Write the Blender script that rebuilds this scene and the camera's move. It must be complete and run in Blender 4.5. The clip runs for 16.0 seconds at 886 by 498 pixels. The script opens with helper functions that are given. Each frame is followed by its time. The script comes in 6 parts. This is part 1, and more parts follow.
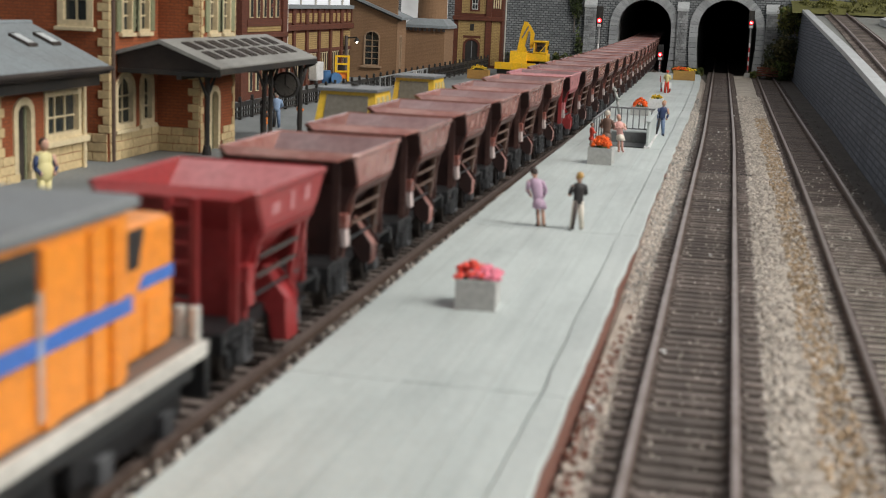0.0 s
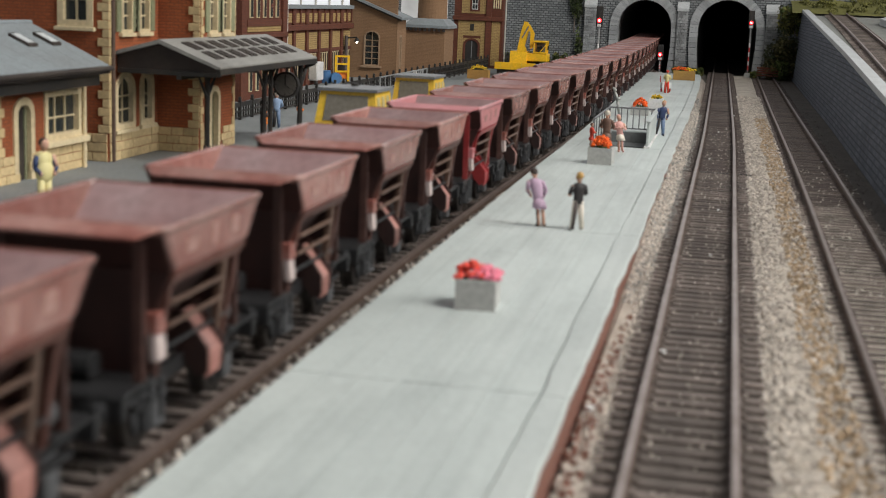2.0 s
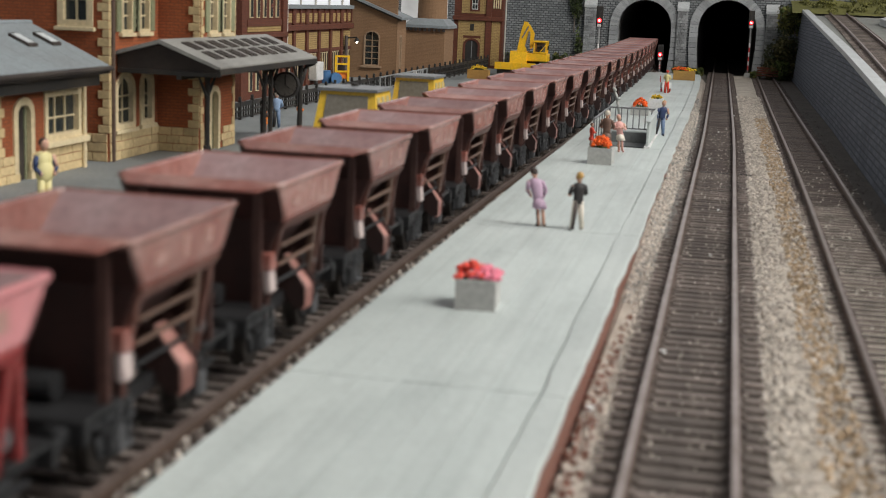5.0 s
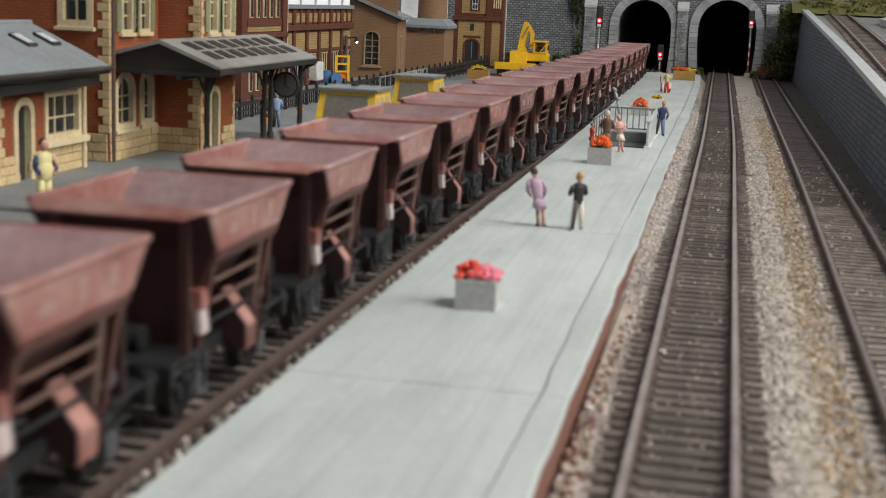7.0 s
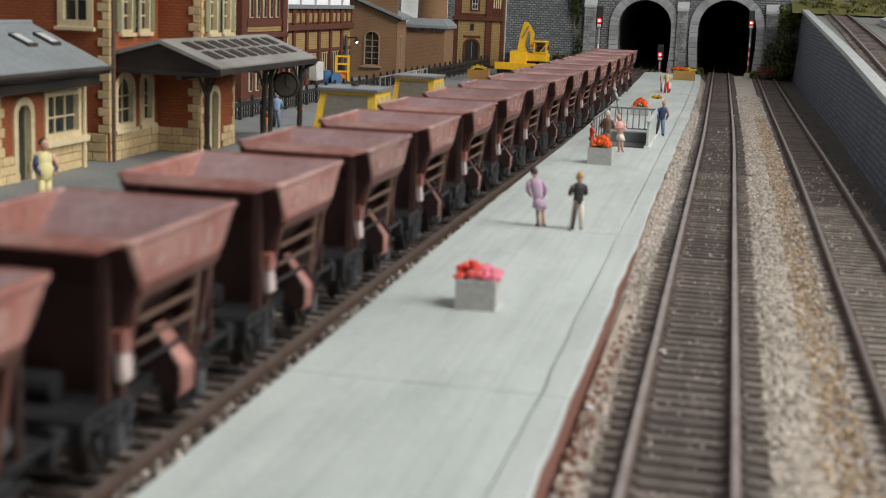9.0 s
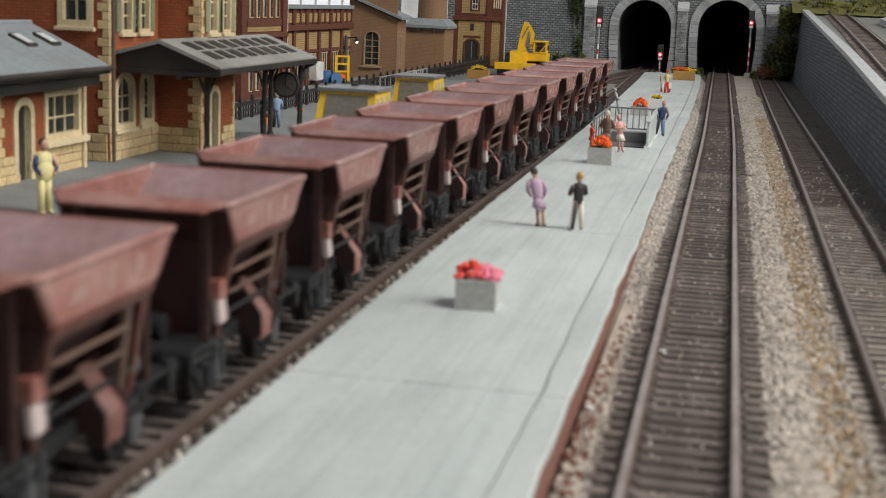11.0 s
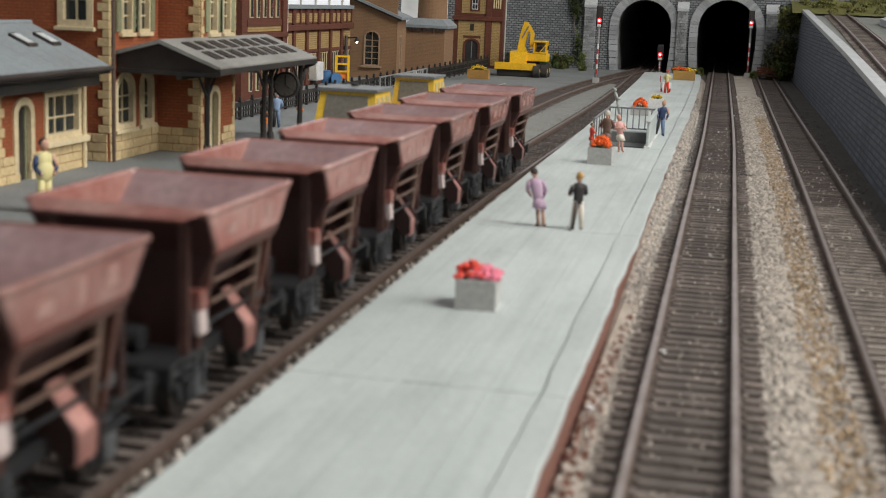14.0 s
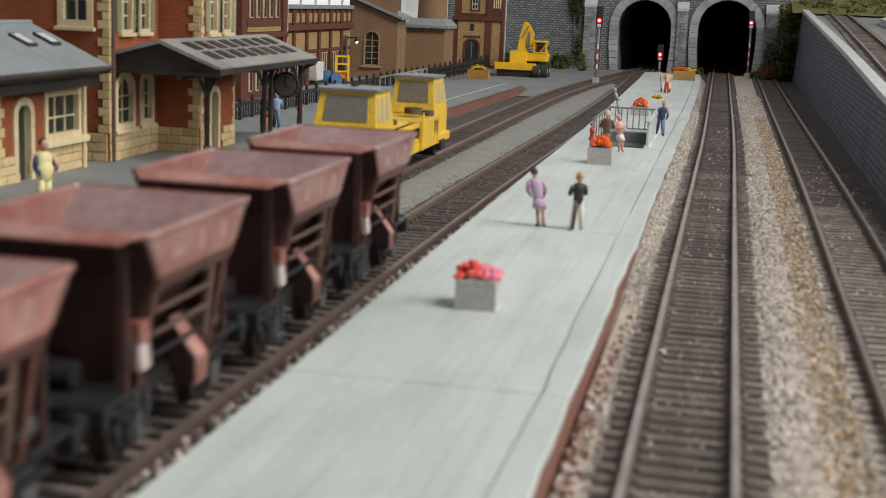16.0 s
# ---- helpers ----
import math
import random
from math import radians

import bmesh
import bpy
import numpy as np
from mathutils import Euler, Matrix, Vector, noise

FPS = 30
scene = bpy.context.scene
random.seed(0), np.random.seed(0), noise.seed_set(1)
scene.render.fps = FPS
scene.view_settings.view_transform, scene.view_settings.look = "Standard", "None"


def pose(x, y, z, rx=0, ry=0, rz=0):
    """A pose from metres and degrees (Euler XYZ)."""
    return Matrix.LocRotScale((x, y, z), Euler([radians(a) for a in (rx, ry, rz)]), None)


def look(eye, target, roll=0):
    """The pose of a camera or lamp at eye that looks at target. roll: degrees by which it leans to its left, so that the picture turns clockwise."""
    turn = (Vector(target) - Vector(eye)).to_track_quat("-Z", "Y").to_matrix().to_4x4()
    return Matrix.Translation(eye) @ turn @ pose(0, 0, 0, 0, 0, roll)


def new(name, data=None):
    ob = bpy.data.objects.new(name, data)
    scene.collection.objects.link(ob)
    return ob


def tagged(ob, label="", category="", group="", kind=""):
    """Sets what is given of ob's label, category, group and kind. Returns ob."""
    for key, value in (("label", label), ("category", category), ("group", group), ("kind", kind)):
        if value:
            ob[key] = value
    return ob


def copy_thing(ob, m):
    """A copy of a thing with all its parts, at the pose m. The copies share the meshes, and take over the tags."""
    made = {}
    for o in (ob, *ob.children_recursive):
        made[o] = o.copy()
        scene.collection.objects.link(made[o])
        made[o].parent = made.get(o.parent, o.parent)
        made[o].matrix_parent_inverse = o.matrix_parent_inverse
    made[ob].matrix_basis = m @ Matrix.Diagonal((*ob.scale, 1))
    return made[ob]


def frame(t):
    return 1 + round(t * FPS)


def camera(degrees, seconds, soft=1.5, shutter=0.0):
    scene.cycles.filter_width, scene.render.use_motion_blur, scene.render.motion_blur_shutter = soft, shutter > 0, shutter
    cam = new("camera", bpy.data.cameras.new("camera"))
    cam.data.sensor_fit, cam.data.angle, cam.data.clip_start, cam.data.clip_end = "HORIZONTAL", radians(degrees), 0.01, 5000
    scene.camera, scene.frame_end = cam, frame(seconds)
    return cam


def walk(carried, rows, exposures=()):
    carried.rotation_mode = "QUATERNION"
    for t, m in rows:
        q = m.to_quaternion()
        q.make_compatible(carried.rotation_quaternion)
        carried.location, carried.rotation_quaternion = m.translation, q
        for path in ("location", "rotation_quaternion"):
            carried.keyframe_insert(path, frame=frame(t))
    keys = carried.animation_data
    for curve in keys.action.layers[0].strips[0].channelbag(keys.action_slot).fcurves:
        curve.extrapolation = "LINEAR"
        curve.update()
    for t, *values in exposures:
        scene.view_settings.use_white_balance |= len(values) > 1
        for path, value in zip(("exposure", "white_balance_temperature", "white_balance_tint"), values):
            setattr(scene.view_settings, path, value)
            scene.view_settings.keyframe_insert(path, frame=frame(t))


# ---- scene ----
cam = camera(36.98, 16.0, soft=1.0, shutter=0.5)
EYE = (0.0, 0.0, 0.07419)
# pitch 10.70 down, turned 11.73 to the left of the tracks, leaning 2.39
AIM = (EYE[0] - math.sin(0.2047) * math.cos(0.1868), math.cos(0.2047) * math.cos(0.1868), EYE[2] - math.sin(0.1868))
STAND = look(EYE, AIM, 2.39)
cam.data.dof.use_dof = True
cam.data.dof.focus_distance = 1.1
cam.data.dof.aperture_fstop = 35.0
walk(cam, [(0.0, STAND), (16.0, STAND)], exposures=[(0.0, 0.0), (16.0, 0.0)])

# ---------------------------------------------------------------- light
world = bpy.data.worlds.new("hall")
scene.world = world
world.use_nodes = True
world.node_tree.nodes["Background"].inputs[0].default_value = (0.93, 0.97, 1.0, 1)
world.node_tree.nodes["Background"].inputs[1].default_value = 0.088


def area_lamp(x, y, z, tx, ty, tz, sx, sy, watts, colour):
    data = bpy.data.lights.new("area_lamp", "AREA")
    data.shape, data.size, data.size_y, data.energy, data.color = "RECTANGLE", sx, sy, watts, colour
    ob = new("area_lamp", data)
    ob.matrix_basis = look((x, y, z), (tx, ty, tz))
    return ob


# ceiling lamp above and to the right
area_lamp(0.92, 0.12, 1.42, -0.1, 0.4, 0.0, 0.5, 0.9, 26.0, (1.0, 0.965, 0.91))
# broad low light from the right, assumed to be a window
area_lamp(2.4, 0.25, 1.15, -0.1, 0.45, 0.05, 2.0, 0.9, 40, (1.0, 0.97, 0.93))
# weak fill added behind the camera for the faces turned to it; source unseen
area_lamp(0.3, -2.3, 0.62, -0.1, 0.6, 0.02, 2.0, 0.7, 6.5, (0.98, 0.98, 1.0))

# ---------------------------------------------------------------- materials
MM = 0.001


def nodes_of(name):
    m = bpy.data.materials.new(name)
    m.use_nodes = True
    t = m.node_tree
    return m, t, t.nodes["Principled BSDF"]


def link(t, a, b):
    t.links.new(a, b)


def mixrgb(t, fac, a, b, blend="MIX"):
    n = t.nodes.new("ShaderNodeMix")
    n.data_type, n.blend_type = "RGBA", blend
    for sock, v in ((n.inputs[0], fac), (n.inputs[6], a), (n.inputs[7], b)):
        if isinstance(v, (int, float)):
            sock.default_value = v
        elif isinstance(v, tuple):
            sock.default_value = (*v, 1)
        else:
            link(t, v, sock)
    return n.outputs[2]


def ramp(t, fac, lo, hi):
    n = t.nodes.new("ShaderNodeMapRange")
    n.inputs[1].default_value, n.inputs[2].default_value = lo, hi
    link(t, fac, n.inputs[0])
    return n.outputs[0]


def noise_tex(t, scale, detail=4, stretch=None):
    c = t.nodes.new("ShaderNodeTexCoord")
    out = c.outputs["Object"]
    if stretch:
        mp = t.nodes.new("ShaderNodeMapping")
        mp.inputs["Scale"].default_value = stretch
        link(t, out, mp.inputs[0])
        out = mp.outputs[0]
    n = t.nodes.new("ShaderNodeTexNoise")
    n.inputs["Scale"].default_value, n.inputs["Detail"].default_value = scale, detail
    link(t, out, n.inputs["Vector"])
    return n.outputs[0]


def paint(name, col, rough=0.55, metal=0.0, dirt=(0.1, 0.08, 0.06), dirty=0.35, coarse=45, fine=700, bump=0.15, vary=0.0, stretch=None, island=False):
    """A surface with grain, stains, fine relief and, where asked, a shade of its own for each piece."""
    m, t, b = nodes_of(name)
    big = ramp(t, noise_tex(t, coarse, 5, stretch), 0.42, 0.72)
    small = noise_tex(t, fine, 3, stretch)
    mul = t.nodes.new("ShaderNodeMath")
    mul.operation = "MULTIPLY"
    mul.inputs[1].default_value = dirty
    link(t, big, mul.inputs[0])
    c1 = mixrgb(t, mul.outputs[0], col, dirt)
    grain = mixrgb(t, ramp(t, small, 0.3, 0.75), tuple(0.72 for _ in col), tuple(1.22 for _ in col))
    c2 = mixrgb(t, 0.55, c1, grain, "MULTIPLY")
    if vary:
        src = t.nodes.new("ShaderNodeNewGeometry").outputs["Random Per Island"] if island else t.nodes.new("ShaderNodeObjectInfo").outputs["Random"]
        c2 = mixrgb(t, 1.0, c2, mixrgb(t, src, tuple(1 - vary for _ in col), tuple(1 + vary for _ in col)), "MULTIPLY")
    link(t, c2, b.inputs["Base Color"])
    b.inputs["Roughness"].default_value, b.inputs["Metallic"].default_value = rough, metal
    if bump:
        bp = t.nodes.new("ShaderNodeBump")
        bp.inputs["Strength"].default_value, bp.inputs["Distance"].default_value = bump, 0.0006
        link(t, small, bp.inputs["Height"])
        link(t, bp.outputs[0], b.inputs["Normal"])
    return m


def masonry(name, c1, c2, mortar, w, h, gap=0.0004, rough=0.85, dirty=0.3, bump=0.6, bias=0.0):
    """Courses of small bricks or stones, w x h metres, on upright faces."""
    m, t, b = nodes_of(name)
    c = t.nodes.new("ShaderNodeTexCoord")
    sep = t.nodes.new("ShaderNodeSeparateXYZ")
    link(t, c.outputs["Object"], sep.inputs[0])
    add = t.nodes.new("ShaderNodeMath")
    link(t, sep.outputs[0], add.inputs[0])
    link(t, sep.outputs[1], add.inputs[1])
    com = t.nodes.new("ShaderNodeCombineXYZ")
    link(t, add.outputs[0], com.inputs[0])
    link(t, sep.outputs[2], com.inputs[1])
    br = t.nodes.new("ShaderNodeTexBrick")
    br.inputs["Color1"].default_value, br.inputs["Color2"].default_value, br.inputs["Mortar"].default_value = (*c1, 1), (*c2, 1), (*mortar, 1)
    br.inputs["Scale"].default_value, br.inputs["Mortar Size"].default_value, br.inputs["Mortar Smooth"].default_value = 1.0, gap, 0.3
    br.inputs["Brick Width"].default_value, br.inputs["Row Height"].default_value, br.inputs["Bias"].default_value = w, h, bias
    link(t, com.outputs[0], br.inputs["Vector"])
    big = ramp(t, noise_tex(t, 38, 5), 0.4, 0.75)
    mul = t.nodes.new("ShaderNodeMath")
    mul.operation = "MULTIPLY"
    mul.inputs[1].default_value = dirty
    link(t, big, mul.inputs[0])
    small = noise_tex(t, 900, 3)
    col = mixrgb(t, mul.outputs[0], br.outputs[0], tuple(v * 0.4 for v in c1))
    col = mixrgb(t, 0.5, col, mixrgb(t, ramp(t, small, 0.3, 0.75), (0.7, 0.7, 0.7), (1.25, 1.25, 1.25)), "MULTIPLY")
    link(t, col, b.inputs["Base Color"])
    b.inputs["Roughness"].default_value = rough
    inv = t.nodes.new("ShaderNodeMath")
    inv.operation = "SUBTRACT"
    inv.inputs[0].default_value = 1.0
    link(t, br.outputs["Fac"], inv.inputs[1])
    bp = t.nodes.new("ShaderNodeBump")
    bp.inputs["Strength"].default_value, bp.inputs["Distance"].default_value = bump, 0.0008
    link(t, inv.outputs[0], bp.inputs["Height"])
    link(t, bp.outputs[0], b.inputs["Normal"])
    return m


def glow(name, col, strength):
    m, t, b = nodes_of(name)
    b.inputs["Base Color"].default_value = (*col, 1)
    b.inputs["Emission Color"].default_value, b.inputs["Emission Strength"].default_value = (*col, 1), strength
    return m


def glass(name, tint=(0.05, 0.06, 0.06), rough=0.08):
    m, t, b = nodes_of(name)
    b.inputs["Base Color"].default_value = (*tint, 1)
    b.inputs["Roughness"].default_value, b.inputs["IOR"].default_value = rough, 1.5
    b.inputs["Transmission Weight"].default_value = 0.35
    return m



def streaked(name, col, dark, rough=0.6):
    """Worn concrete with fine lines along the platform, broad stains and faint specks."""
    m, t, b = nodes_of(name)
    lines = noise_tex(t, 520, 2, (1.0, 0.022, 1.0))
    broad = ramp(t, noise_tex(t, 26, 5, (1.0, 0.5, 1.0)), 0.40, 0.74)
    drift = ramp(t, noise_tex(t, 75, 5, (1.0, 0.3, 1.0)), 0.48, 0.75)
    speck = noise_tex(t, 900, 2)
    half = t.nodes.new("ShaderNodeMath")
    half.operation = "MULTIPLY"
    half.inputs[1].default_value = 0.42
    link(t, broad, half.inputs[0])
    c = mixrgb(t, half.outputs[0], col, dark)
    third = t.nodes.new("ShaderNodeMath")
    third.operation = "MULTIPLY"
    third.inputs[1].default_value = 0.38
    link(t, drift, third.inputs[0])
    c = mixrgb(t, third.outputs[0], c, tuple(v * 0.85 for v in dark))
    c = mixrgb(t, 1.0, c, mixrgb(t, ramp(t, lines, 0.30, 0.52), (0.935, 0.94, 0.94), (1.02, 1.02, 1.02)), "MULTIPLY")
    c = mixrgb(t, 0.35, c, mixrgb(t, ramp(t, speck, 0.3, 0.7), (0.8, 0.8, 0.8), (1.15, 1.15, 1.15)), "MULTIPLY")
    link(t, c, b.inputs["Base Color"])
    b.inputs["Roughness"].default_value = rough
    bp = t.nodes.new("ShaderNodeBump")
    bp.inputs["Strength"].default_value, bp.inputs["Distance"].default_value = 0.25, 0.0004
    link(t, lines, bp.inputs["Height"])
    link(t, bp.outputs[0], b.inputs["Normal"])
    return m


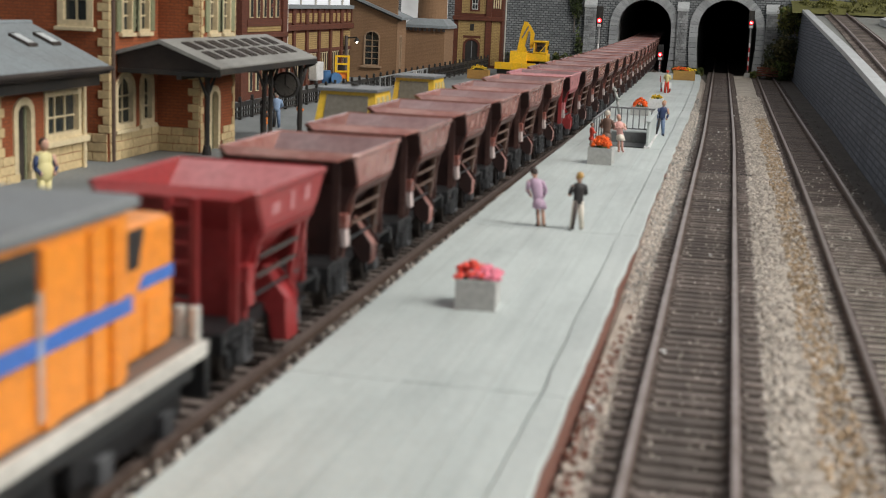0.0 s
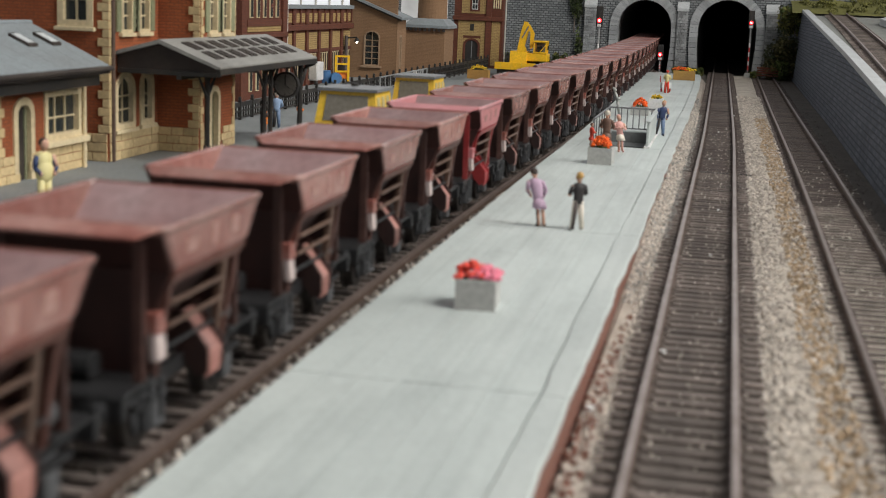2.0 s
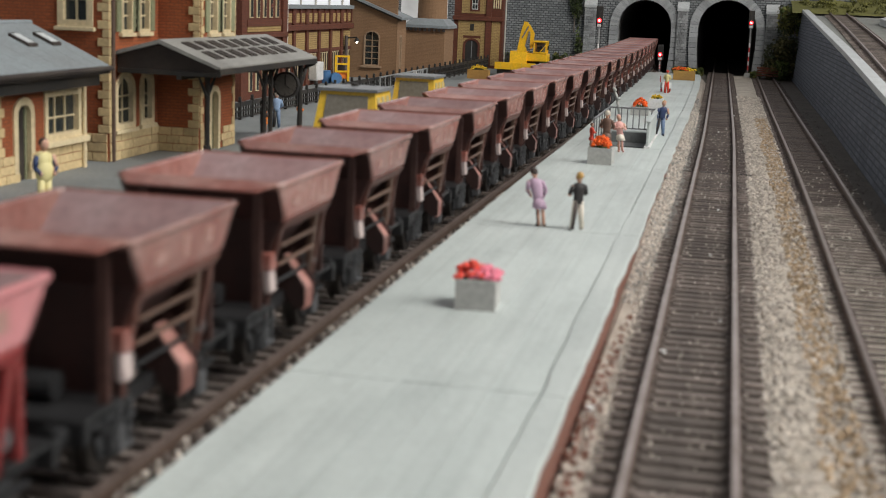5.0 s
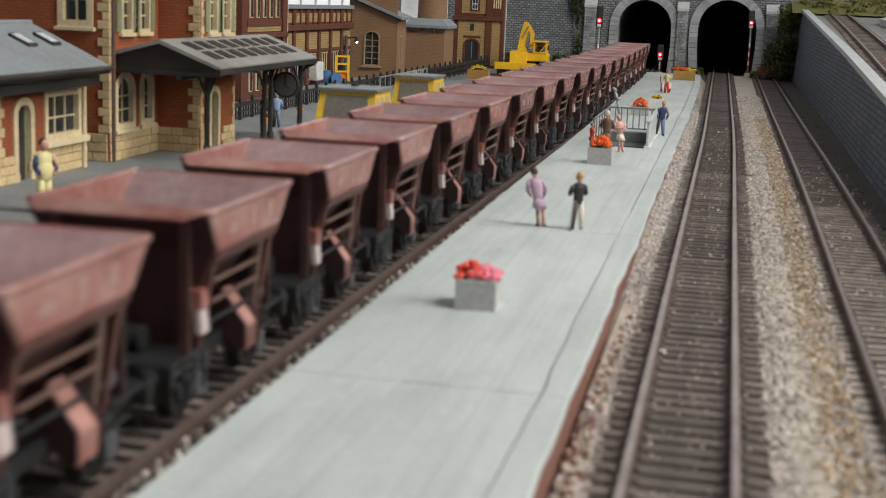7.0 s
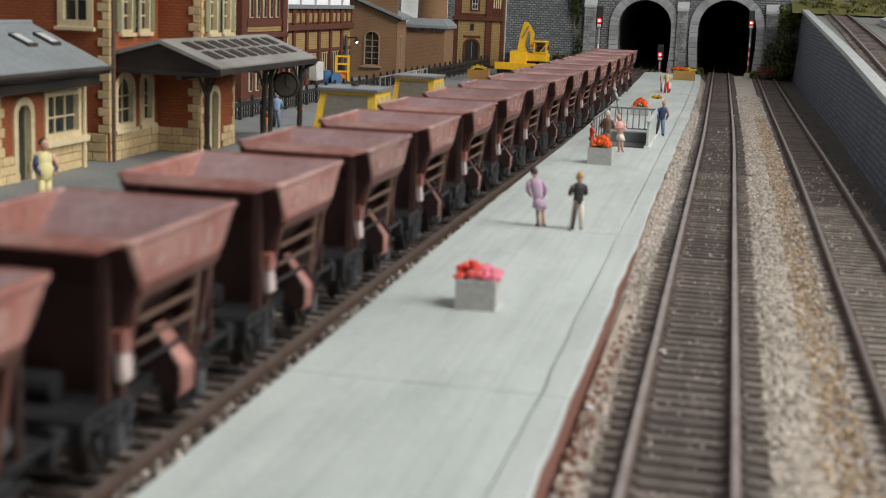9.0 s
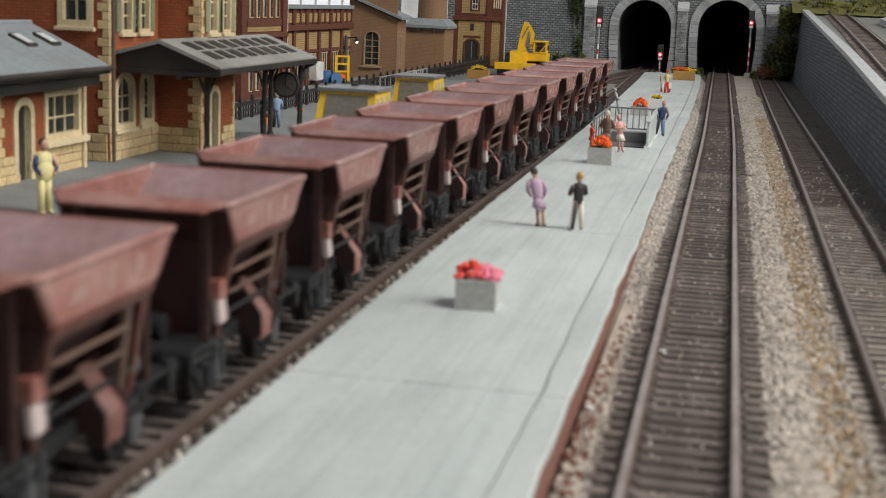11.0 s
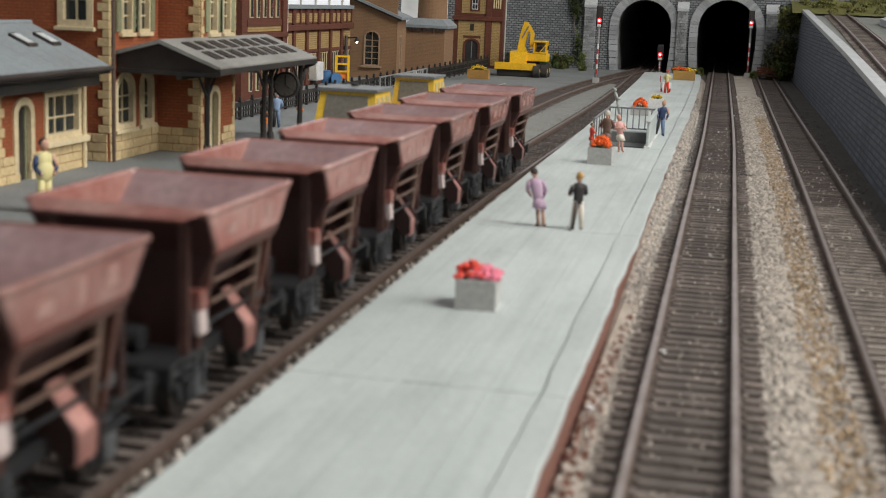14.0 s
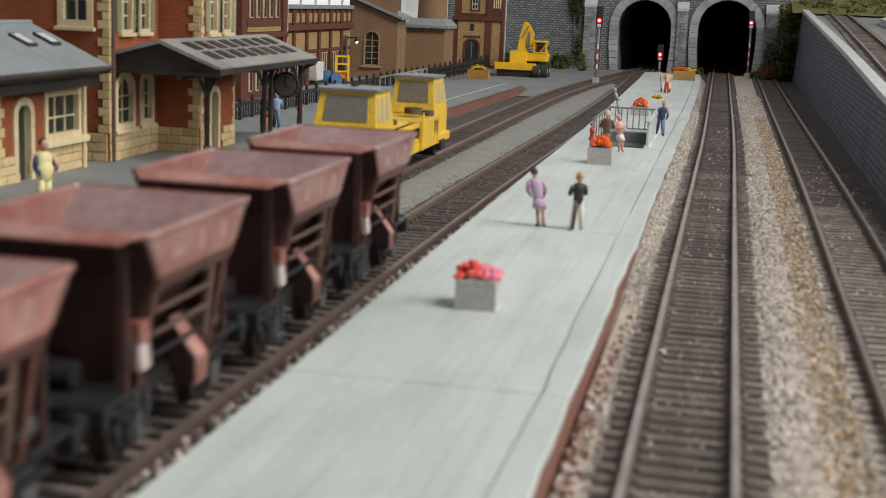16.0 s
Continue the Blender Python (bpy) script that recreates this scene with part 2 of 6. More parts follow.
M = {
    "base": paint("plaster_base", (0.16, 0.15, 0.13), 0.95, dirty=0.5),
    "concrete": streaked("platform_concrete", (0.53, 0.58, 0.565), (0.30, 0.34, 0.335)),
    "kerb": streaked("kerb_concrete", (0.51, 0.55, 0.535), (0.27, 0.31, 0.31)),
    "brick_side": masonry("platform_brick", (0.22, 0.075, 0.05), (0.27, 0.10, 0.07), (0.2, 0.13, 0.1), 0.0032, 0.0012, 0.0002),
    "asphalt": paint("grey_paving", (0.23, 0.245, 0.245), 0.85, dirt=(0.13, 0.14, 0.14), dirty=0.5, coarse=30, fine=600),
    "ballast_grey": paint("grey_ballast", (0.25, 0.255, 0.235), 0.95, dirt=(0.16, 0.15, 0.13), dirty=0.4, coarse=60, fine=520, bump=0.7),
    "ballast_tan": paint("tan_ballast", (0.53, 0.475, 0.41), 0.95, dirt=(0.25, 0.205, 0.155), dirty=0.5, coarse=50, fine=480, bump=0.9),
    "ballast_dark": paint("oiled_and_shaded_ballast", (0.095, 0.078, 0.068), 0.95, dirt=(0.04, 0.033, 0.029), dirty=0.5, coarse=50, fine=520, bump=0.9),
    "ballast_mixed": paint("mixed_ballast", (0.39, 0.335, 0.285), 0.95, dirt=(0.17, 0.15, 0.125), dirty=0.6, coarse=90, fine=480, bump=0.9),
    "stone_bit": paint("ballast_stone", (0.60, 0.545, 0.485), 0.95, dirty=0.2, vary=0.35, island=True),
    "stone_bit_grey": paint("ballast_stone_grey", (0.31, 0.305, 0.29), 0.95, dirty=0.2, vary=0.3, island=True),
    "stone_bit_dark": paint("ballast_stone_dark", (0.12, 0.105, 0.095), 0.95, dirty=0.3, vary=0.6, island=True),
    "sleeper": paint("sleeper_wood", (0.205, 0.168, 0.149), 0.85, dirt=(0.05, 0.04, 0.035), dirty=0.7, coarse=140, fine=900, vary=0.35, bump=0.4),
    "palepole": paint("grey_pole", (0.32, 0.33, 0.33), 0.6),
    "rail": paint("weathered_rail", (0.32, 0.27, 0.255), 0.5, 0.25, dirt=(0.14, 0.10, 0.08), dirty=0.6, coarse=90),
    "rail_brown": paint("brown_rail", (0.19, 0.145, 0.128), 0.5, 0.25, dirt=(0.10, 0.07, 0.055), dirty=0.6, coarse=90),
    "bartan": paint("dusty_tan_rod", (0.125, 0.072, 0.05), 0.5, dirt=(0.05, 0.03, 0.022), dirty=0.6, coarse=150, fine=700, vary=0.2),
    "rail_foot": paint("rusty_rail_web", (0.11, 0.07, 0.052), 0.8, 0.1),
    "grey_stone": masonry("grey_cut_stone", (0.18, 0.195, 0.205), (0.31, 0.325, 0.33), (0.06, 0.066, 0.07), 0.006, 0.0028, 0.0005, bump=1.0),
    "wall_stone": masonry("dark_retaining_stone", (0.085, 0.10, 0.132), (0.155, 0.175, 0.215), (0.04, 0.047, 0.06), 0.0075, 0.003, 0.0004, bump=0.9),
    "pale_stone": paint("pale_grey_stone", (0.36, 0.375, 0.385), 0.85, dirt=(0.2, 0.21, 0.21), dirty=0.5, coarse=70, vary=0.16),
    "pier": paint("pier_stone", (0.30, 0.31, 0.315), 0.9, dirt=(0.14, 0.15, 0.15), dirty=0.6, coarse=80, fine=500, vary=0.3, bump=0.8),
    "sleeper_dark": paint("oily_sleeper", (0.125, 0.096, 0.084), 0.8, dirt=(0.05, 0.04, 0.035), dirty=0.6, coarse=90, fine=900, vary=0.3, bump=0.4),
    "coping": paint("coping_stone", (0.50, 0.52, 0.53), 0.8, dirt=(0.3, 0.31, 0.3), dirty=0.4),
    "soot": paint("tunnel_black", (0.20, 0.195, 0.195), 0.95),
    "red_brick": masonry("orange_red_brick", (0.31, 0.078, 0.024), (0.37, 0.10, 0.032), (0.21, 0.068, 0.028), 0.0036, 0.0013, 0.0002, bump=0.3),
    "dark_brick": masonry("dark_red_brick", (0.115, 0.032, 0.016), (0.15, 0.044, 0.021), (0.10, 0.034, 0.02), 0.0042, 0.0016, 0.00022, bump=0.3),
    "yellow_brick": masonry("yellow_brick", (0.39, 0.265, 0.10), (0.45, 0.31, 0.13), (0.24, 0.15, 0.06), 0.0042, 0.0016, 0.00024, bump=0.3),
    "brown_brick": masonry("brown_brick", (0.275, 0.16, 0.084), (0.29, 0.17, 0.09), (0.25, 0.145, 0.078), 0.0036, 0.0012, 0.0002, bump=0.45),
    "sandstone": paint("cream_sandstone", (0.62, 0.475, 0.255), 0.8, dirt=(0.28, 0.2, 0.11), dirty=0.5, coarse=70, vary=0.14, bump=0.3),
    "cream": paint("cream_frame", (0.70, 0.585, 0.37), 0.7, dirt=(0.33, 0.25, 0.14), dirty=0.4),
    "shutter": paint("grey_green_shutter", (0.25, 0.265, 0.15), 0.7),
    "slate": paint("grey_roof", (0.24, 0.27, 0.285), 0.7, dirt=(0.19, 0.20, 0.205), dirty=0.6, coarse=40, stretch=(1, 1, 1)),
    "lead": paint("dark_roof_edge", (0.03, 0.022, 0.019), 0.75),
    "skylight": paint("skylight_glass", (0.66, 0.70, 0.72), 0.3),
    "iron": paint("black_iron", (0.022, 0.021, 0.02), 0.6, 0.2),
    "steel": paint("grey_steel", (0.22, 0.23, 0.24), 0.5, 0.3),
    "galv": paint("galvanised_steel", (0.36, 0.38, 0.38), 0.45, 0.3, dirty=0.4),
    "dial": paint("dusty_clock_dial", (0.13, 0.122, 0.11), 0.5, dirty=0.3),
    "drumblue": paint("blue_drum_paint", (0.07, 0.20, 0.42), 0.5, dirty=0.3),
    "pane": glass("dark_pane"),
    "cabglass": paint("dusty_cab_pane", (0.20, 0.185, 0.155), 0.12, dirt=(0.15, 0.13, 0.09), dirty=0.4, coarse=40, vary=0.05, bump=0.0),
    "deckgrey": paint("running_board", (0.17, 0.13, 0.11), 0.7),
    "darkroom": paint("unlit_inside", (0.02, 0.015, 0.012), 0.95),
    "door_green": paint("olive_door", (0.17, 0.15, 0.075), 0.7),
    "tan": paint("tan_window_stone", (0.34, 0.235, 0.15), 0.8, dirt=(0.2, 0.13, 0.08), dirty=0.4),
    # Grey-mauve that paints the ceiling sheen on the inner end slopes
    "dusty_sheen": paint("hopper_inside_sheen", (0.265, 0.165, 0.165), 0.26, dirt=(0.36, 0.275, 0.28), dirty=0.6, coarse=60, fine=500, vary=0.12, bump=0.08),
    # The pale second tone puts the glossy sheen of the tubs into the colour
    "hopper": paint("oxide_brown_plastic", (0.25, 0.092, 0.074), 0.26, dirt=(0.50, 0.335, 0.295), dirty=0.62, coarse=60, fine=500, vary=0.24, bump=0.08),
    # Paler pink than the tub: gloss highlights painted into the chute colour
    "chute": paint("chute_with_highlight", (0.34, 0.17, 0.145), 0.35, dirt=(0.12, 0.045, 0.035), dirty=0.75, coarse=120, vary=0.45),
    # End brown with the shade between coupled wagons mixed into the colour
    "endshade": paint("shaded_brown_end", (0.034, 0.010, 0.008), 0.55, dirt=(0.065, 0.022, 0.016), dirty=0.45, coarse=90, fine=600, vary=0.2),
    # Post rust, darkened for the same shade at the wagon ends
    "endpost": paint("shaded_rusty_post", (0.05, 0.02, 0.016), 0.55, dirt=(0.14, 0.07, 0.055), dirty=0.5, coarse=260, fine=700, vary=0.25),
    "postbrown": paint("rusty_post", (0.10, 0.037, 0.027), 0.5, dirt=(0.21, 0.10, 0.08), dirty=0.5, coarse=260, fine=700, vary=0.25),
    # Hopper brown darkened to paint the shade below the tub and beside the chutes
    "tubshade": paint("shaded_hopper_bottom", (0.03, 0.012, 0.010), 0.55, dirt=(0.085, 0.034, 0.025), dirty=0.45, coarse=90, fine=600, vary=0.2),
    "marking": paint("faded_lettering", (0.37, 0.215, 0.185), 0.4, dirt=(0.26, 0.11, 0.09), dirty=0.7, coarse=300),
    "canopy_roof": paint("canopy_sheeting", (0.275, 0.27, 0.25), 0.7, dirt=(0.14, 0.135, 0.125), dirty=0.6),
    "sand": paint("yellow_sand", (0.50, 0.375, 0.25), 0.95, dirt=(0.27, 0.2, 0.12), dirty=0.5, coarse=60, fine=480, bump=0.9, vary=0.3, island=True),
    "hopper_red": paint("crimson_plastic", (0.30, 0.03, 0.032), 0.4, dirt=(0.36, 0.09, 0.08), dirty=0.4, coarse=60, fine=500, bump=0.08),
    "hopper_pink": paint("faded_red_plastic", (0.50, 0.19, 0.20), 0.36, dirt=(0.56, 0.29, 0.30), dirty=0.5, coarse=60, fine=500, bump=0.08),
    "under": paint("black_underframe", (0.014, 0.014, 0.015), 0.45, dirt=(0.04, 0.04, 0.042), dirty=0.4),
    "axlegrey": paint("dusty_grey_axlebox", (0.04, 0.041, 0.044), 0.6, dirt=(0.16, 0.165, 0.17), dirty=0.5),
    "bargrey": paint("dusty_grey_rod", (0.045, 0.038, 0.035), 0.6),
    "wheel": paint("dark_wheel", (0.05, 0.047, 0.045), 0.45, 0.5),
    "plate": paint("white_plate", (0.56, 0.46, 0.44), 0.5, dirty=0.5),
    "orange": paint("orange_loco_paint", (0.84, 0.28, 0.026), 0.35, dirt=(0.7, 0.21, 0.02), dirty=0.3, bump=0.03),
    "blue": paint("blue_stripe", (0.05, 0.16, 0.52), 0.4, dirty=0.1, bump=0.0),
    "roofgrey": paint("grey_cab_roof", (0.20, 0.215, 0.225), 0.5),
    "offwhite": paint("off_white", (0.60, 0.58, 0.53), 0.55),
    "yellow": paint("machine_yellow", (0.80, 0.52, 0.045), 0.42, dirt=(0.55, 0.34, 0.06), dirty=0.4, bump=0.05),
    "yellow2": paint("bright_yellow", (0.92, 0.53, 0.014), 0.4, dirty=0.15, bump=0.04),
    "tyre": paint("tyre", (0.03, 0.03, 0.03), 0.8),
    "signal_red": glow("red_signal_light", (1.0, 0.015, 0.02), 3.0),
    "signal_white": glow("signal_white_core", (1.0, 0.6, 0.6), 5.0),
    "lampglow": glow("lit_lamp", (1.0, 0.95, 0.85), 6.0),
    "red": paint("red_enamel", (0.50, 0.03, 0.03), 0.5),
    "white": paint("white_enamel", (0.75, 0.75, 0.74), 0.5),
    "box_grey": paint("planter_concrete", (0.45, 0.45, 0.43), 0.8, dirt=(0.33, 0.33, 0.31)),
    "flower_red": paint("red_petals", (0.85, 0.10, 0.07), 0.7, vary=0.35, island=True, dirty=0.1),
    "flower_pink": paint("pink_petals", (0.82, 0.24, 0.33), 0.7, vary=0.3, island=True, dirty=0.1),
    "flower_orange": paint("orange_petals", (0.85, 0.13, 0.015), 0.7, vary=0.35, island=True, dirty=0.1),
    "flower_yellow": paint("yellow_petals", (0.80, 0.55, 0.02), 0.7, vary=0.35, island=True, dirty=0.1),
    "leaf": paint("model_foliage", (0.085, 0.115, 0.03), 0.95, vary=0.6, island=True, dirt=(0.05, 0.06, 0.02)),
    "leaf_olive": paint("olive_foliage", (0.075, 0.07, 0.024), 0.95, vary=0.6, island=True, dirt=(0.05, 0.04, 0.02)),
    "leaf_dark": paint("dark_ivy", (0.035, 0.048, 0.022), 0.95, vary=0.6, island=True),
    "moss": paint("moss_turf", (0.17, 0.165, 0.045), 0.95, dirt=(0.075, 0.08, 0.028), dirty=0.7, coarse=40, fine=300, bump=0.8, vary=0.5, island=True),
    "woodbox": paint("wood_box", (0.42, 0.24, 0.06), 0.8, dirty=0.4),
    "sidewin": paint("pale_yellow_pane", (0.55, 0.47, 0.26), 0.3, dirt=(0.35, 0.27, 0.1), bump=0.0),
    "backdrop": paint("glowing_far_wall", (0.85, 0.86, 0.88), 0.9, dirty=0.05, coarse=3, fine=60),
    "wall_paint": paint("white_wall", (0.82, 0.83, 0.84), 0.9, dirty=0.05, coarse=3, fine=60),
}
# The far wall gets a glow of its own in place of room lighting
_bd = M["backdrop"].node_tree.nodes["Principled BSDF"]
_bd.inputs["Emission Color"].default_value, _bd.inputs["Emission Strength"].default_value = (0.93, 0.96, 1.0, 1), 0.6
for _n, _c in (("skin", (0.62, 0.36, 0.26)), ("hair", (0.05, 0.035, 0.03)), ("blond", (0.55, 0.33, 0.10)), ("lilac", (0.50, 0.35, 0.47)), ("black", (0.025, 0.022, 0.022)),
               ("ivory", (0.70, 0.64, 0.55)), ("navy", (0.025, 0.045, 0.12)), ("jeans", (0.16, 0.23, 0.36)), ("brown", (0.16, 0.09, 0.065)), ("rose", (0.72, 0.40, 0.36)),
               ("scarlet", (0.70, 0.07, 0.04)), ("palegrey", (0.36, 0.37, 0.35)), ("paleyellow", (0.74, 0.66, 0.32)), ("powder", (0.27, 0.38, 0.56)), ("hivis", (0.85, 0.22, 0.02))):
    M["d_" + _n] = paint("doll_" + _n, _c, 0.55, dirty=0.15, dirt=tuple(v * 0.6 for v in _c), coarse=200, fine=2500, bump=0.1)

# ---------------------------------------------------------------- mesh helpers (millimetres)


def box(bm, x0, x1, y0, y1, z0, z1, bev=0.0):
    r = bmesh.ops.create_cube(bm, size=1.0, matrix=Matrix.Translation(((x0 + x1) / 2, (y0 + y1) / 2, (z0 + z1) / 2)) @ Matrix.Diagonal((abs(x1 - x0), abs(y1 - y0), abs(z1 - z0), 1)))
    if bev:
        es = list({e for v in r["verts"] for e in v.link_edges})
        bmesh.ops.bevel(bm, geom=es, offset=bev, segments=2, profile=0.6, affect="EDGES")
    return bm


def bar(bm, p, q, r, seg=8, r2=None):
    """A round bar from p to q."""
    p, q = Vector(p), Vector(q)
    d = q - p
    m = Matrix.Translation((p + q) / 2) @ d.to_track_quat("Z", "Y").to_matrix().to_4x4()
    bmesh.ops.create_cone(bm, cap_ends=True, segments=seg, radius1=r, radius2=r if r2 is None else r2, depth=d.length, matrix=m)
    return bm


def beam(bm, p, q, w, h):
    """A square bar from p to q."""
    p, q = Vector(p), Vector(q)
    d = q - p
    m = Matrix.Translation((p + q) / 2) @ d.to_track_quat("Z", "Y").to_matrix().to_4x4() @ Matrix.Diagonal((w, h, d.length, 1))
    bmesh.ops.create_cube(bm, size=1.0, matrix=m)
    return bm


def prism(bm, pts, axis, a, b):
    """A flat outline pushed from a to b along an axis. x: points are (y, z); y: (x, z); z: (x, y)."""
    def at(u, v, w):
        return {"x": (w, u, v), "y": (u, w, v), "z": (u, v, w)}[axis]
    lo = [bm.verts.new(at(u, v, a)) for u, v in pts]
    hi = [bm.verts.new(at(u, v, b)) for u, v in pts]
    n = len(pts)
    fs = [bm.faces.new(lo), bm.faces.new(hi)]
    for i in range(n):
        fs.append(bm.faces.new((lo[i], lo[(i + 1) % n], hi[(i + 1) % n], hi[i])))
    bmesh.ops.recalc_face_normals(bm, faces=fs)
    return bm


def ball(bm, x, y, z, rx, ry=None, rz=None, sub=2):
    ry, rz = ry or rx, rz or ry or rx
    bmesh.ops.create_icosphere(bm, subdivisions=sub, radius=1.0, matrix=Matrix.Translation((x, y, z)) @ Matrix.Diagonal((rx, ry, rz, 1)))
    return bm


def loft(bm, rings, cap0=True, cap1=True):
    vs = [[bm.verts.new(p) for p in r] for r in rings]
    n = len(vs[0])
    fs = []
    for a, b in zip(vs, vs[1:]):
        for i in range(n):
            fs.append(bm.faces.new((a[i], a[(i + 1) % n], b[(i + 1) % n], b[i])))
    if cap0:
        fs.append(bm.faces.new(vs[0]))
    if cap1:
        fs.append(bm.faces.new(vs[-1]))
    bmesh.ops.recalc_face_normals(bm, faces=fs)
    return bm


def mesh_of(name, bm, material, smooth=False):
    bmesh.ops.scale(bm, vec=(MM, MM, MM), verts=bm.verts)
    me = bpy.data.meshes.new(name)
    bm.to_mesh(me)
    bm.free()
    me.materials.append(material)
    if smooth:
        me.polygons.foreach_set("use_smooth", [True] * len(me.polygons))
    return me


def part(name, bm, material, parent=None, label="", smooth=False):
    ob = new(name, mesh_of(name, bm, material, smooth))
    if parent is not None:
        ob.parent = parent
    if label:
        tagged(ob, label)
    return ob


def piece(name, me, parent, x=0, y=0, z=0, rz=0, scale=None):
    """One more object on a shared mesh."""
    ob = new(name, me)
    ob.parent = parent
    ob.location = (x * MM, y * MM, z * MM)
    ob.rotation_euler = (0, 0, radians(rz))
    if scale:
        ob.scale = scale
    return ob


def thing(name, x, y, z, rz, label, category, group="", kind=""):
    ob = new(name)
    ob.empty_display_size = 0.005
    ob.matrix_basis = pose(x * MM, y * MM, z * MM, 0, 0, rz)
    return tagged(ob, label, category, group, kind)


def B():
    return bmesh.new()


def scatter(name, rng, n, xfun, yspan, zfun, size, material, parent, label=""):
    """Loose chips of stone, joined."""
    ys = rng.uniform(yspan[0], yspan[1], n)
    verts, faces = [], []
    for y in ys:
        x0, x1 = xfun(y)
        x = rng.uniform(x0, x1)
        z = zfun(x, y)
        s = size * rng.uniform(0.5, 1.35)
        k = len(verts)
        a = rng.uniform(0, 6.28)
        for j in range(4):
            verts.append(((x + s * math.cos(a + j * 1.57) * rng.uniform(0.6, 1.1)) * MM, (y + s * math.sin(a + j * 1.57) * rng.uniform(0.6, 1.1)) * MM, (z - s * 0.3) * MM))
        for j in range(4):
            verts.append(((x + 0.6 * s * math.cos(a + j * 1.57 + 0.4)) * MM, (y + 0.6 * s * math.sin(a + j * 1.57 + 0.4)) * MM, (z + s * rng.uniform(0.35, 0.8)) * MM))
        faces.append((k + 4, k + 5, k + 6, k + 7))
        for j in range(4):
            faces.append((k + j, k + (j + 1) % 4, k + 4 + (j + 1) % 4, k + 4 + j))
    me = bpy.data.meshes.new(name)
    me.from_pydata(verts, [], faces)
    me.materials.append(material)
    ob = new(name, me)
    if parent is not None:
        ob.parent = parent
    return tagged(ob, label, kind="stuff")


def leaves(bm, rng, n, cx, cy, cz, rx, ry, rz, s):
    """Clumped small leaves inside an uneven ellipsoid."""
    for _ in range(n):
        v = Vector(rng.normal(size=3))
        v.normalize()
        k = rng.uniform(0.55, 1.0) * (0.8 + 0.35 * noise.noise(v * 2.3 + Vector((cx, cy, cz)) * 0.1))
        p = Vector((cx + v.x * rx * k, cy + v.y * ry * k, cz + v.z * rz * k))
        a, b2 = Vector(rng.normal(size=3)).normalized() * s * rng.uniform(0.6, 1.4), Vector(rng.normal(size=3)).normalized() * s * rng.uniform(0.6, 1.4)
        q = [bm.verts.new(p + w) for w in (a, b2, -a * 0.8, -b2)]
        bm.faces.new(q)
    return bm


RNG = np.random.default_rng(5)


def smooth_path(rows):
    ys = np.arange(-600, 3000, 20.0)
    xs = np.interp(ys, [r[0] for r in rows], [r[1] for r in rows])
    k = np.ones(13) / 13
    xp = np.concatenate([np.full(6, xs[0]), xs, xs[-1] + (xs[-1] - xs[-2]) * np.arange(1, 7)])
    return ys, np.convolve(xp, k, "valid")


P_TRAIN = smooth_path([(-600, -96.3), (450, -96.3), (650, -93.8), (850, -90.5), (1050, -89), (1300, -91), (1640, -98), (3000, -140)])
P_MID = smooth_path([(-600, -2.7), (600, -2.4), (800, -2.2), (1190, -5), (1640, -8.5), (3000, -18)])
P_RIGHT = smooth_path([(-600, 43.6), (250, 43.6), (600, 45.2), (1000, 43.6), (1600, 42.5), (3000, 42)])
P_STATION = smooth_path([(-600, -147), (600, -144.5), (1000, -143.5), (1200, -139), (1400, -124), (1560, -108), (1660, -99), (3000, -140)])


def on(path, y):
    return float(np.interp(y, path[0], path[1]))


def heading(path, y):
    return math.degrees(math.atan2(on(path, y - 20) - on(path, y + 20), 40.0))


def strip(bm, left, right, z, y0, y1, step=20.0, nx=6, rough=0.0, crown=0.0):
    """A sheet between two edges that run along y."""
    ny = max(2, int((y1 - y0) / step) + 1)
    grid = []
    for j in range(ny):
        y = y0 + (y1 - y0) * j / (ny - 1)
        a, b = left(y), right(y)
        row = []
        for i in range(nx + 1):
            u = i / nx
            x = a + (b - a) * u
            zz = (z(y) if callable(z) else z) + crown * 4 * u * (1 - u) + rough * noise.noise(Vector((x * 0.35, y * 0.35, 3.0)))
            row.append(bm.verts.new((x, y, zz)))
        grid.append(row)
    for j in range(ny - 1):
        for i in range(nx):
            bm.faces.new((grid[j][i], grid[j][i + 1], grid[j + 1][i + 1], grid[j + 1][i]))
    return bm


def sweep(bm, path, dx, w, z0, z1, y0, y1, step=20.0, zf=None):
    """A square section laid along a path."""
    n = max(2, int((y1 - y0) / step) + 1)
    rings = []
    for j in range(n):
        y = y0 + (y1 - y0) * j / (n - 1)
        x = on(path, y) + dx
        zz = zf(y) if zf else 0.0
        rings.append([(x - w, y, zz + z0), (x + w, y, zz + z0), (x + w, y, zz + z1), (x - w, y, zz + z1)])
    return loft(bm, rings)


# ---------------------------------------------------------------- ground
part("ground", strip(B(), lambda y: -1500, lambda y: 1500, -7.0, -1500, 4000, 500, 6), M["base"], label="brown plaster base board under the whole layout")
tagged(bpy.data.objects["ground"], category="ground", kind="structure")

bed = thing("ballast_bed", 0, 0, 0, 0, "brown and grey gravel ballast between the tracks", "ballast", kind="structure")
part("ballast", strip(B(), lambda y: -22, lambda y: 78, -3.6, -400, 1660, 8, 22, 0.5), M["ballast_tan"], bed, "tan gravel ballast")
part("ballast", strip(B(), lambda y: on(P_MID, y) + 17.5, lambda y: on(P_RIGHT, y) - 17.5, -3.4, -400, 1640, 5, 10, 0.6, 0.7), M["ballast_tan"], bed, "raised tan gravel shoulder")
